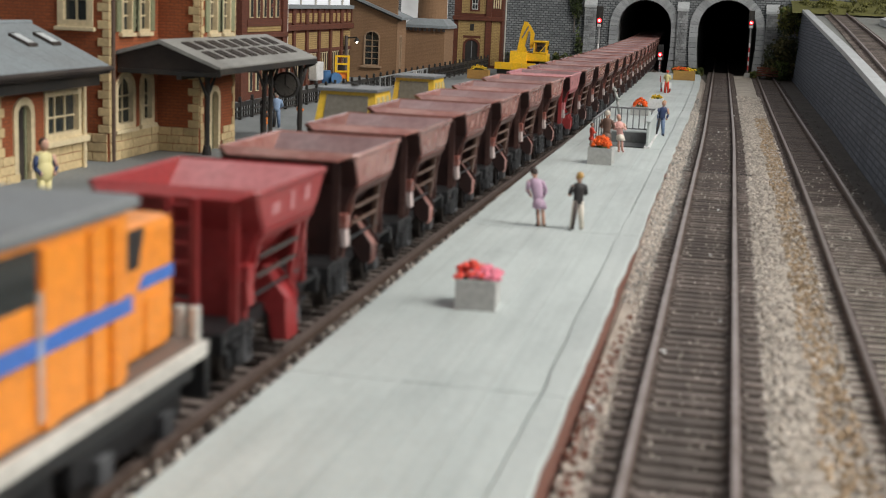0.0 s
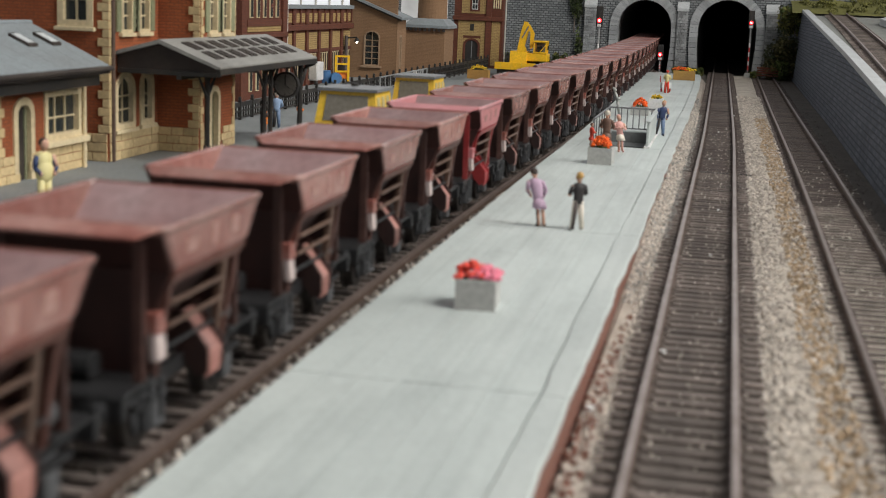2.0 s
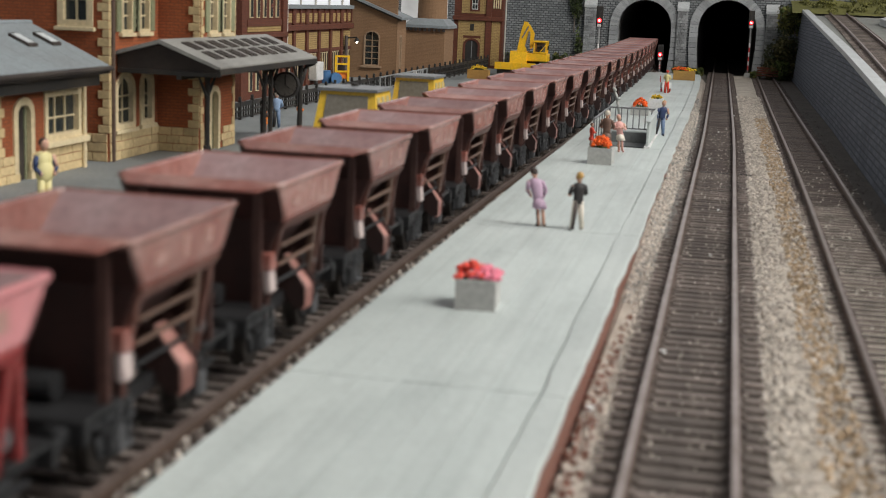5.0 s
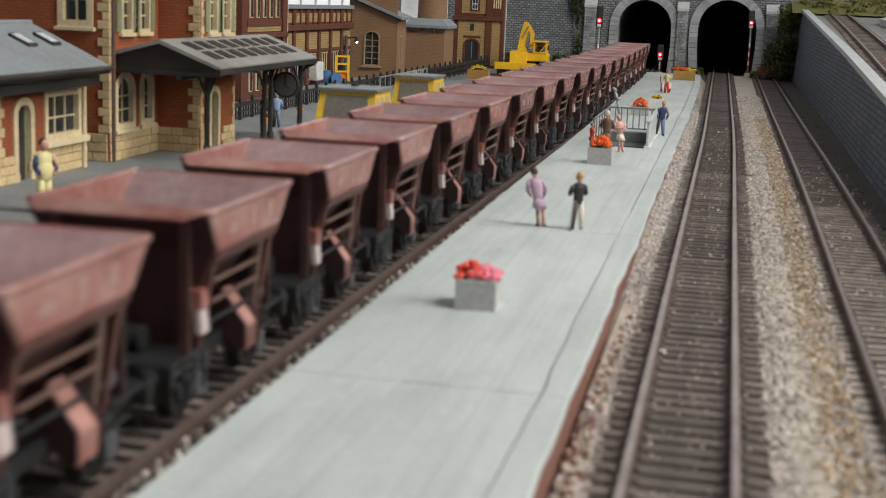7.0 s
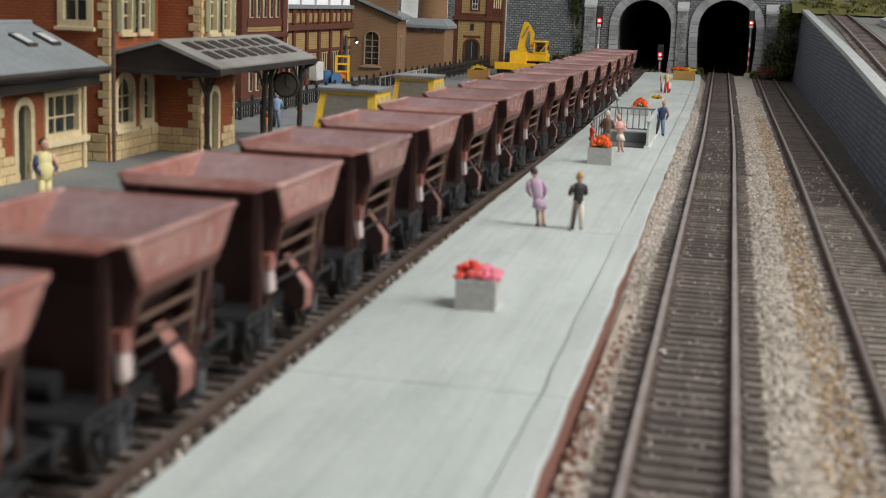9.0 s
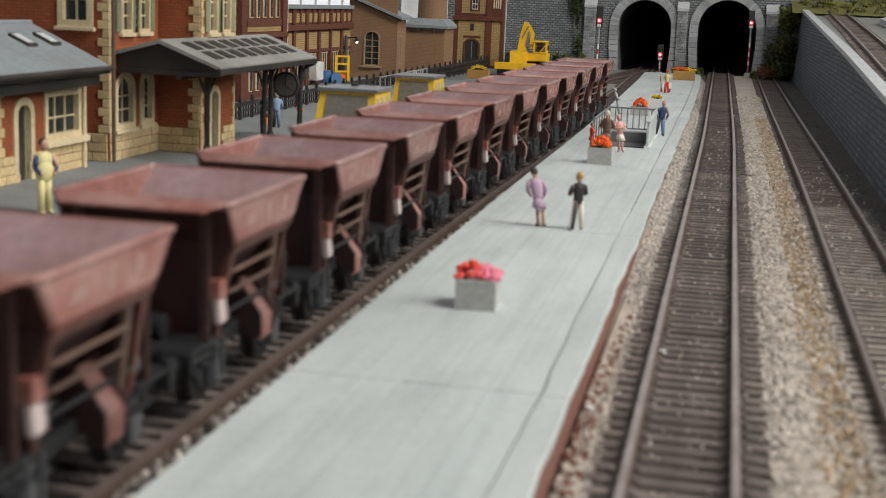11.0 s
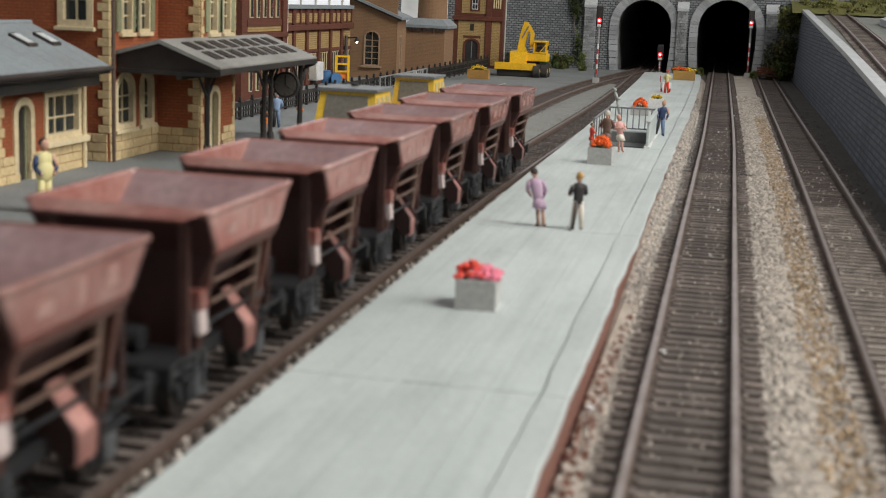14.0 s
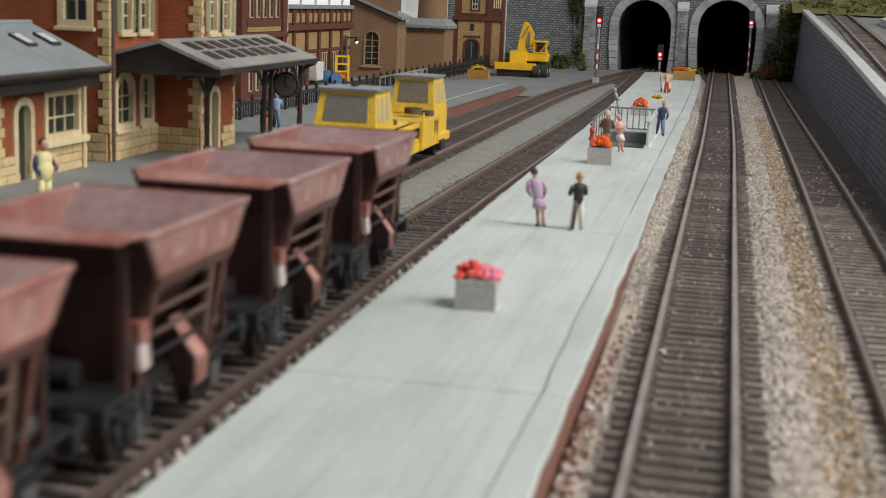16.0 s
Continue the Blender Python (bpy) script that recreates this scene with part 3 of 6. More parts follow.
part("ballast", strip(B(), lambda y: on(P_MID, y) - 14, lambda y: on(P_MID, y) + 14, -3.2, -400, 1660, 8, 8, 0.2), M["ballast_dark"], bed, "oil-dark ballast")
part("ballast", strip(B(), lambda y: on(P_RIGHT, y) - 13, lambda y: on(P_RIGHT, y) + 13, -2.95, 640, 1640, 8, 8, 0.25), M["ballast_dark"], bed, "oil-dark ballast")
part("ballast", strip(B(), lambda y: on(P_RIGHT, y) - 13, lambda y: on(P_RIGHT, y) + 13, -2.95, -400, 640, 8, 8, 0.25), M["ballast_tan"], bed, "tan gravel under a track")
scatter("ballast_stones", RNG, 800, lambda y: (on(P_RIGHT, y) - 14, on(P_RIGHT, y) + 16), (220, 700), lambda x, y: -2.9, 0.55, M["stone_bit"], bed, "tan loose ballast stones")
part("ballast", strip(B(), lambda y: -180, lambda y: -74, -3.8, -400, 1660, 8, 22, 0.4), M["ballast_dark"], bed, "oil-dark ballast")
part("ballast", strip(B(), lambda y: on(P_STATION, y) + 14.5 , lambda y: on(P_TRAIN, y) - 14.5 if y < 1330 else on(P_STATION, y) + 14.6, -2.6, -400, 1330, 8, 8, 0.3, 0.6), M["ballast_grey"], bed, "pale grey fine gravel between two tracks")
part("ballast", strip(B(), lambda y: -420, lambda y: min(on(P_STATION, y) - 15, -140 if y < 1200 else 0), -3.0, 1100, 1660, 15, 10, 0.3), M["asphalt"], bed, "grey yard surface")
scatter("ballast_stones", RNG, 15000, lambda y: (on(P_MID, y) + 14.5, on(P_RIGHT, y) - 13), (120, 1250), lambda x, y: -2.9 + 0.5 * noise.noise(Vector((x * 0.2, y * 0.2, 0))), 0.85, M["stone_bit"], bed, "tan loose ballast stones")
scatter("ballast_stones", RNG, 2600, lambda y: (on(P_RIGHT, y) - 22 + 3 * noise.noise(Vector((y * 0.02, 0, 0))), on(P_RIGHT, y) - 14), (180, 1000), lambda x, y: -2.5, 0.75, M["sand"], bed, "yellow-brown sandy stones")
scatter("ballast_stones", RNG, 900, lambda y: (-22.6, -19.0), (150, 700), lambda x, y: -3.0, 0.7, M["brick_side"], bed, "red-brown brick chips")
# dark strip that paints the shade at the foot of the retaining wall
part("ballast", strip(B(), lambda y: on(P_RIGHT, y) + 13, lambda y: 76, -3.0, -400, 1640, 8, 8, 0.4), M["ballast_dark"], bed, "dark ballast strip with the wall's shade in its colour")
scatter("ballast_stones", RNG, 900, lambda y: (on(P_MID, y) - 14, on(P_MID, y) + 14), (150, 900), lambda x, y: -2.3, 0.32, M["stone_bit"], bed, "pale chips between the sleepers")
scatter("ballast_stones", RNG, 450, lambda y: (on(P_TRAIN, y) - 13, on(P_TRAIN, y) + 13), (300, 1100), lambda x, y: -2.3, 0.34, M["stone_bit_grey"], bed, "pale chips between the sleepers")
scatter("ballast_stones", RNG, 3500, lambda y: (-22.4, on(P_MID, y) - 14), (120, 900), lambda x, y: -3.2, 0.7, M["stone_bit"], bed, "tan loose ballast stones")
scatter("ballast_stones", RNG, 2600, lambda y: (-22.4, on(P_MID, y) - 13), (450, 1000), lambda x, y: -2.9, 0.7, M["stone_bit_grey"], bed, "pale loose ballast stones")
scatter("ballast_stones", RNG, 1500, lambda y: (on(P_STATION, y) + 13.5, on(P_TRAIN, y) - 13.5), (420, 1250), lambda x, y: -2.3, 0.55, M["stone_bit_grey"], bed, "pale grey loose ballast stones")
scatter("ballast_stones", RNG, 5000, lambda y: (on(P_TRAIN, y) - 15, on(P_TRAIN, y) + 15), (120, 1100), lambda x, y: -2.8, 0.55, M["stone_bit_dark"], bed, "dark loose ballast stones")
scatter("ballast_stones", RNG, 4000, lambda y: (on(P_MID, y) - 15, on(P_MID, y) + 15), (120, 1000), lambda x, y: -3.1, 0.36, M["stone_bit_dark"], bed, "dark loose ballast stones")
scatter("ballast_stones", RNG, 3000, lambda y: (on(P_RIGHT, y) + 14, 67), (200, 1100), lambda x, y: -3.4, 0.6, M["stone_bit_dark"], bed, "dark loose ballast stones")

scatter("ballast_stones", RNG, 420, lambda y: (on(P_TRAIN, y) + 9.5, on(P_TRAIN, y) + 16), (160, 700), lambda x, y: -2.2, 0.75, M["stone_bit"], bed, "pale stones beside the rail")
bm = B()
for x, y, s in ((-9.5, 294, 1.0), (-21.0, 246, 1.1), (6.5, 1000, 1.3), (30, 640, 0.8), (-6, 700, 0.7), (0.5, 520, 0.6), (-3, 860, 0.7), (21, 900, 0.8), (52, 720, 0.6), (-1, 420, 0.5), (3, 330, 0.5), (25, 420, 0.6), (27, 330, 0.6)):
    ball(bm, x, y, -2.0, s, s * 0.8, s * 0.6, 1)
part("paper_scraps", bm, M["white"], bed, "white scraps on the ballast")


def track(path, y0, y1, label, pitch=6.0, zf=None, name="railway_track", head="rail_brown"):
    t = thing(name, 0, 0, 0, 0, label, "railway track", "tracks through the station", "structure")
    for dx in (-8.9, 8.9):
        part("rail", sweep(B(), path, dx, 0.65, -0.9, 0.0, y0, y1, zf=zf), M[head], t, "worn steel rail head")
        part("rail_foot", sweep(B(), path, dx, 0.95, -2.45, -0.9, y0, y1, zf=zf), M["rail_foot"], t, "rust-brown rail web and foot")
    return t


def lay_sleepers(t, path, y0, y1, pitch=6.0, zf=None, half=15.0, oily=9999.0):
    """Each sleeper an object; those past about three hundred in one mesh."""
    bm = box(B(), -half, half, -1.35, 1.35, -4.0, -2.5, 0.25)
    for x in (-8.9, 8.9):
        box(bm, x - 2.0, x + 2.0, -0.8, 0.8, -2.5, -1.9)
    me = mesh_of("sleeper", bm, M["sleeper"])
    me2 = me.copy()
    me2.materials[0] = M["sleeper_dark"]
    n = int((y1 - y0) / pitch)
    rest = B()
    for i in range(n):
        y = y0 + i * pitch
        if i < 290:
            ob = piece("sleeper", me2 if y > oily else me, t, on(path, y) + RNG.uniform(-0.35, 0.35), y, (zf(y) if zf else 0) + RNG.uniform(-0.1, 0.05), heading(path, y) + RNG.uniform(-0.8, 0.8))
        else:
            box(rest, on(path, y) - half, on(path, y) + half, y - 1.35, y + 1.35, -4.0 + (zf(y) if zf else 0), -2.5 + (zf(y) if zf else 0))
    if len(rest.verts):
        tagged(part("sleepers", rest, M["sleeper"], t, "row of dark sleepers"), kind="stuff")
    else:
        rest.free()


TRACK_TRAIN = track(P_TRAIN, -500, 2900, "brown model railway track beside the island platform")
TRACK_MID = track(P_MID, -100, 2500, "empty weathered railway track leading into a tunnel", head="rail")
for yj in (643.0, 1045.0):
    part("rail_joint", box(B(), on(P_MID, yj) - 16, on(P_MID, yj) + 17, yj - 0.5, yj + 0.5, -3.2, -2.2), M["iron"], TRACK_MID, "dark joint between track sections")
TRACK_RIGHT = track(P_RIGHT, -100, 1620, "empty weathered railway track beside the retaining wall")
TRACK_STATION = track(P_STATION, -100, 1640, "railway track along the station platform")

# upper line on the ramp behind the retaining wall


def ramp_z(y):
    return 77.0 - (1557.0 - y) * 0.0445


P_UPPER = smooth_path([(-600, 88), (600, 94), (828, 100), (1045, 106), (1240, 110.5), (1475, 114.7), (3000, 140)])
up = thing("upper_roadbed", 0, 0, 0, 0, "grey gravel roadbed on the ramp above the retaining wall", "ballast", kind="structure")
part("roadbed", strip(B(), lambda y: 78, lambda y: 420, lambda y: ramp_z(y) - 5.5, -100, 1700, 20, 24, 0.6), M["ballast_grey"], up)
TRACK_UPPER = track(P_UPPER, 100, 1650, "railway track on the ramp above the wall", zf=lambda y: ramp_z(y) - 1.5)

# ---------------------------------------------------------------- platforms


def isl_l(y):
    return float(np.interp(y, [-400, 300, 500, 700, 850, 1313, 1460], [-75.0, -75.8, -77.8, -77.2, -78.2, -84.5, -88]))


def isl_r(y):
    return float(np.interp(y, [-400, 1000, 1200, 1375, 1460], [-22.7, -22.9, -24.0, -26.5, -29]))


def wob(y, k, a):
    """Slow and quick wander of an edge that was cut by hand."""
    return a * (noise.noise(Vector((y * 0.011, k, 0))) + 0.55 * noise.noise(Vector((y * 0.05, k, 3.0))) + 0.25 * noise.noise(Vector((y * 0.19, k, 7.0))))


def crack(y):
    return isl_r(y) - 6.2 + wob(y, 1.0, 0.75)


def worn_edge(y):
    return isl_r(y) + wob(y, 5.0, 0.8)


isle = thing("platform_island", 0, 0, 0, 0, "pale grey concrete island platform with red brick sides", "platform", kind="structure")
WELL = (-62.0, -38.0, 664.0, 750.0)
bm = B()
for y0, y1 in ((-300, WELL[2]), (WELL[3], 1460)):
    rings = [[(isl_l(y) + 0.6, y, -6), (isl_r(y) - 0.6, y, -6), (isl_r(y) - 0.6, y, 3.6), (isl_l(y) + 0.6, y, 3.6)] for y in np.linspace(y0, y1, 24)]
    loft(bm, rings)
for a, b in (((lambda y: isl_l(y) + 0.6), (lambda y: WELL[0])), ((lambda y: WELL[1]), (lambda y: isl_r(y) - 0.6))):
    loft(bm, [[(a(y), y, -6), (b(y), y, -6), (b(y), y, 3.6), (a(y), y, 3.6)] for y in (WELL[2], WELL[3])])
part("core", bm, M["brick_side"], isle, "red brick platform side")
cuts = list(np.arange(-300, 1460, 176.0)) + [1460]
cuts = sorted(set(cuts + [WELL[2], WELL[3]]))
lanes = [lambda y: isl_l(y), lambda y: isl_l(y) + 7.0, lambda y: WELL[0], lambda y: -54.0, lambda y: -46.0, lambda y: WELL[1], crack]
for y0, y1 in zip(cuts, cuts[1:]):
    for i in range(6):
        if 2 <= i <= 4 and y0 >= WELL[2] and y1 <= WELL[3]:
            continue
        dz = RNG.uniform(-0.02, 0.02)
        g = 0.05
        rings = [[(lanes[i](y) + g, y, 3.6), (lanes[i + 1](y) - g, y, 3.6), (lanes[i + 1](y) - g, y, 5 + dz), (lanes[i](y) + g, y, 5 + dz)] for y in (np.linspace(y0 + 0.12, y1 - 0.12, 40) if i == 5 else (y0 + 0.12, y1 - 0.12))]
        part("slab", loft(B(), rings), M["concrete"], isle)
for y0, y1 in zip(cuts, cuts[1:]):
    rings = [[(a, y, 3.6), (e, y, 3.6), (e, y, 4.6), (e - 0.35, y, 4.98), (a + 0.05, y, 5.03)] for y, a, e in ((y, crack(y) + max(0.06, 0.24 + wob(y, 9.0, 0.45)), worn_edge(y)) for y in np.linspace(y0 + 0.1, y1 - 0.1, 40))]
    part("kerb_slab", loft(B(), rings), M["kerb"], isle)
# gravel heaped against the platform side
rings = [[(isl_r(y) - 0.4, y, -4.6), (isl_r(y) - 0.4, y, hz), (isl_r(y) + 1.6 + 0.3 * hz, y, hz * 0.55 - 0.6), (on(P_MID, y) - 15.5, y, float(np.interp(y, [260, 420], [-4.2, -2.4]))), (on(P_MID, y) - 15.5, y, -4.6)]
         for y, hz in ((y, float(np.interp(y, [260, 340, 480, 800, 1440], [-4.2, -2.4, 1.4, 3.0, 3.6])) + wob(y, 14.0, 1.0) * min(1.0, (y - 260) / 120)) for y in np.arange(260, 1440, 4.0))]
part("ballast_shoulder", loft(B(), rings), M["ballast_mixed"], isle, "tan gravel heaped against the platform side")


def shoulder_z(x, y):
    hz = float(np.interp(y, [260, 340, 480, 800, 1440], [-4.2, -2.4, 1.4, 3.0, 3.6])) + wob(y, 14.0, 1.0) * min(1.0, (y - 260) / 120)
    return float(np.interp(x, [isl_r(y), isl_r(y) + 1.6 + 0.3 * hz, on(P_MID, y) - 15.5], [hz, hz * 0.55 - 0.6, -2.4])) + 0.15


scatter("ballast_stones", RNG, 600, lambda y: (isl_r(y) + 0.2, on(P_MID, y) - 15), (340, 1100), shoulder_z, 0.6, M["stone_bit_grey"], bed, "pale loose ballast stones")
scatter("ballast_stones", RNG, 1600, lambda y: (isl_r(y) + 0.2, on(P_MID, y) - 15), (340, 1000), shoulder_z, 0.6, M["stone_bit"], bed, "tan loose ballast stones")
# stairs down from the island platform
bm = B()
for k in range(7):
    box(bm, WELL[0] + 0.75, WELL[1] - 0.75, WELL[2] + 10 + k * 9, WELL[2] + 20 + k * 9 + 10 * (k == 6), -22 + 3.0 * k, -19 + 3.0 * k)
box(bm, WELL[0] - 0.1, WELL[0] + 0.7, WELL[2] + 0.1, WELL[3] - 0.1, -22, 4.6)
box(bm, WELL[1] - 0.7, WELL[1] + 0.1, WELL[2] + 0.1, WELL[3] - 0.1, -22, 4.6)
box(bm, WELL[0] + 0.8, WELL[1] - 0.8, WELL[3] - 0.7, WELL[3] + 0.1, -22, 4.6)
box(bm, WELL[0], WELL[1], WELL[2] - 1, WELL[2], -22, 4.6)
part("stairs", bm, M["asphalt"], isle, "dark grey stairs to an underpass")


def railing(x, y, z, length, rz, label, h=13.0, mat="steel", gap=3.2, name="stair_railing", group="railings round the stairs"):
    r = thing(name, x, y, z, rz, label, "railing", group)
    part("top_rail", beam(B(), (0, 0, h), (length, 0, h), 0.9, 0.9), M[mat], r)
    part("bottom_rail", beam(B(), (0, 0, 1.6), (length, 0, 1.6), 0.7, 0.7), M[mat], r)
    pm = mesh_of("post", box(B(), -0.55, 0.55, -0.55, 0.55, 0, h + 0.6), M[mat])
    bm_ = mesh_of("baluster", box(B(), -0.3, 0.3, -0.3, 0.3, 1.6, h), M[mat])
    n = max(1, int(length / gap))
    for i in range(n + 1):
        piece("post" if i in (0, n) else "baluster", pm if i in (0, n) else bm_, r, length * i / n)
    return r


railing(-63.5, 751, 5, 27, 0, "grey metal railing at the head of the platform stairs")
railing(-63.5, 664, 5, 87, 90, "grey metal railing beside the platform stairs", gap=14)
r = thing("stair_side_panel", -36.6, 664, 5, 90, "pale grey panelled balustrade beside the platform stairs", "railing", "railings round the stairs")
part("panel", box(B(), 0, 86, -0.6, 0.6, 1, 12.5, 0.2), M["kerb"], r)
part("cap", box(B(), -0.5, 86.5, -1.1, 1.1, 12.5, 13.6, 0.3), M["kerb"], r)
part("foot", box(B(), -1, 87, -1.5, 1.5, 0, 1.0, 0.2), M["white"], r)

side = thing("platform_station", 0, 0, 0, 0, "grey paved station platform with red brick edge", "platform", kind="structure")


def st_e(y):
    return float(np.interp(y, [-300, 600, 844, 1125], [-181, -178.5, -177, -170.5]))


bm = B()
loft(bm, [[(-520, y, -6), (st_e(y) - 0.8, y, -6), (st_e(y) - 0.8, y, 3.8), (-520, y, 3.8)] for y in np.linspace(-300, 1128, 20)])
loft(bm, [[(-300, 1128, -6), (-171.2, 1128, -6), (-171.2, 1128, 4.4), (-300, 1128, 4.4)], [(-300, 1190, -6), (-176, 1190, -6), (-176, 1190, -3), (-300, 1190, -3)]])
part("core", bm, M["brick_side"], side, "red brick platform side")
part("paving", loft(B(), [[(-520, y, 3.8), (st_e(y) - 9, y, 3.8), (st_e(y) - 9, y, 5.0), (-520, y, 5.0)] for y in np.linspace(-300, 1128, 20)]), M["asphalt"], side, "grey paving")
ks = np.linspace(-300, 1128, 38)
for y0, y1 in zip(ks, ks[1:]):
    part("kerb_slab", loft(B(), [[(st_e(y) - 8.8, y, 3.8), (st_e(y), y, 3.8), (st_e(y), y, 5.2), (st_e(y) - 8.8, y, 5.2)] for y in (y0 + 0.15, y1 - 0.15)]), M["asphalt"], side)
part("white_line", box(B(), -0.5, 0.5, 0, 270, 5.2, 5.3), M["white"], side, "white safety line").matrix_basis = pose(-0.1905, 0.855, 0, 0, 0, -1.2)

# ---------------------------------------------------------------- portal wall and tunnels


def portal_outline(cx, half, spring, base, n=18):
    """Horseshoe opening, from the left foot over the crown to the right foot."""
    pts = [(cx - half * 0.93, base), (cx - half, spring * 0.55)]
    pts += [(cx - half * math.cos(a), spring + half * math.sin(a)) for a in np.linspace(0, math.pi, n)]
    pts += [(cx + half, spring * 0.55), (cx + half * 0.93, base)]
    return pts


PW = 1640.0
pw = thing("wall_portal", 0, 0, 0, 0, "grey cut-stone tunnel wall with two horseshoe portals", "stone wall", kind="structure")
PORTALS = ((-103.0, 32.0, 50.5), (-5.2, 34.2, 52.0))


def wall_with_holes(bm, x0, x1, z0, z1, holes, y, depth):
    """A wall face split into upright strips beside and above each opening."""
    x = x0
    for cx, half, spring in holes:
        o = portal_outline(cx, half + 2, spring, z0)
        prism(bm, [(x, z0), (o[0][0], z0)] + [p for p in o[1:len(o) // 2]] + [(cx, z1), (x, z1)], "y", y, y + depth)
        right = list(reversed(o[len(o) // 2:]))
        edge = cx + (half + 2) * 1.15
        prism(bm, [(right[0][0], z0), (edge, z0), (edge, z1), (cx, z1)] + list(reversed(right[1:])), "y", y, y + depth)
        x = edge
    prism(bm, [(x, z0), (x1, z0), (x1, z1), (x, z1)], "y", y, y + depth)
    return bm


part("masonry", wall_with_holes(B(), -420, 140, -6, 150, PORTALS, PW, 14), M["grey_stone"], pw)
for cx, half, spring in PORTALS:
    inner, outer = portal_outline(cx, half, spring, -4), portal_outline(cx, half + 10, spring, -4)
    for i in range(len(inner) - 1):
        a, b, c, e = inner[i], inner[i + 1], outer[i + 1], outer[i]
        k = 4 if i in (0, 1, len(inner) - 3, len(inner) - 2) else 2
        for j in range(k):
            f0, f1 = j / k + 0.012, (j + 1) / k - 0.012
            q = [tuple(p[d] + (s[d] - p[d]) * f for d in (0, 1)) for p, s, f in ((a, b, f0), (a, b, f1), (e, c, f1), (e, c, f0))]
            part("voussoir", prism(B(), q, "y", PW - 3 - RNG.uniform(0, 0.4), PW + 15), M["pale_stone"], pw)
    bm = B()
    rin = [[(x, y, z) for x, z in portal_outline(cx, half + 1, spring, -9)] for y in (PW + 15, PW + 1300)]
    rout = [[(x, y, z) for x, z in portal_outline(cx, half + 6, spring, -9)] for y in (PW + 15, PW + 1300)]
    for rr in (rin, rout):
        va = [[bm.verts.new(p) for p in r] for r in rr]
        for i in range(len(va[0]) - 1):
            bm.faces.new((va[0][i], va[0][i + 1], va[1][i + 1], va[1][i]))
    prism(bm, [(cx - half - 8, -9), (cx + half + 8, -9), (cx + half + 8, 100), (cx - half - 8, 100)], "y", PW + 1300, PW + 1305)
    part("tunnel_end", prism(B(), portal_outline(cx, half + 5.5, spring, -9), "y", PW + 1300.5, PW + 1304), M["soot"], pw, "soot-black tunnel end")
    part("tunnel_lining", bm, M["soot"], pw, "soot-black tunnel lining")
for x0, x1, zt in ((-176, -162, 71), (-64.5, -52, 71), (39, 53, 72)):
    bm_z = -5.0
    k = 0
    while bm_z < zt - 1:
        h = 3.4
        cut = sorted({0.0, 1.0, 0.36 if k % 2 else 0.52, 0.74 if k % 2 else 0.2})
        for f0, f1 in zip(cut, cut[1:]):
            part("pier_stone", box(B(), x0 + (x1 - x0) * f0 + 0.15, x0 + (x1 - x0) * f1 - 0.15, PW - 6 - RNG.uniform(0, 0.9), PW - 0.1, bm_z + 0.15, min(bm_z + h, zt) - 0.15, 0.35), M["pier"], pw)
        bm_z += h
        k += 1
    part("pier_core", box(B(), x0 + 0.6, x1 - 0.6, PW - 5.3, PW - 0.05, -5, zt), M["grey_stone"], pw)
    part("pier_cap", prism(B(), [(PW - 7, zt), (PW - 0.1, zt), (PW - 0.1, zt + 11), (PW - 7, zt + 3)], "x", x0 - 0.6, x1 + 0.6), M["coping"], pw, "pale capstone")
    part("pier_top", box(B(), x0 + 0.5, x1 - 0.5, PW - 0.8, PW - 0.1, zt + 11, 150), M["grey_stone"], pw)

# ---------------------------------------------------------------- retaining wall


def rw_x(y):
    return float(np.interp(y, [-200, 550, 950, 1600], [63.5, 67.5, 71.5, 72.5]))


rw = thing("wall_retaining", 0, 0, 0, 0, "dark blue-grey stone retaining wall with pale sloping coping", "stone wall", kind="structure")
part("masonry", loft(B(), [[(rw_x(y), y, -7), (rw_x(y) + 9, y, -7), (rw_x(y) + 12, y, ramp_z(y) - 3), (rw_x(y) + 5.4, y, ramp_z(y) - 3)] for y in np.linspace(-200, 1638, 30)]), M["wall_stone"], rw)
cs = np.linspace(-200, 1636, 62)
for y0, y1 in zip(cs, cs[1:]):
    part("coping_stone", loft(B(), [[(rw_x(y) + 4.4, y, ramp_z(y) - 3), (rw_x(y) + 12, y, ramp_z(y) - 3), (rw_x(y) + 11.8, y, ramp_z(y)), (rw_x(y) + 4.8, y, ramp_z(y))] for y in (y0 + 0.1, y1 - 0.1)]), M["coping"], rw)

# ---------------------------------------------------------------- the train
PITCH = 66.0


def rim(hx, hy, z, c):
    """A rectangle with cut corners."""
    return [(-hx + c, -hy, z), (hx - c, -hy, z), (hx, -hy + c, z), (hx, hy - c, z), (hx - c, hy, z), (-hx + c, hy, z), (-hx, hy - c, z), (-hx, -hy + c, z)]


def hopper_shell():
    """Tub with upright sides, ends that slope inwards, and a rounded flange round the top."""
    outer = [rim(13.2, 13.0, 27.8, 0.6), rim(16.0, 16.0, 29.4, 0.7), rim(16.4, 16.5, 30.2, 0.8), rim(16.75, 21.0, 36.4, 0.8), rim(17.1, 21.4, 36.7, 0.9), rim(17.3, 21.6, 37.2, 0.9), rim(17.1, 21.4, 37.8, 0.9)]
    inner = [rim(16.6, 20.9, 37.8, 0.7), rim(16.3, 20.4, 37.2, 0.6), rim(15.6, 7.5, 28.6, 0.5)]
    return loft(B(), outer + inner)


def hopper_bottom():
    outer = [rim(4.2, 7, 12.5, 0.6), rim(5.0, 8.5, 16, 0.6), rim(13.1, 12.9, 27.75, 0.6)]
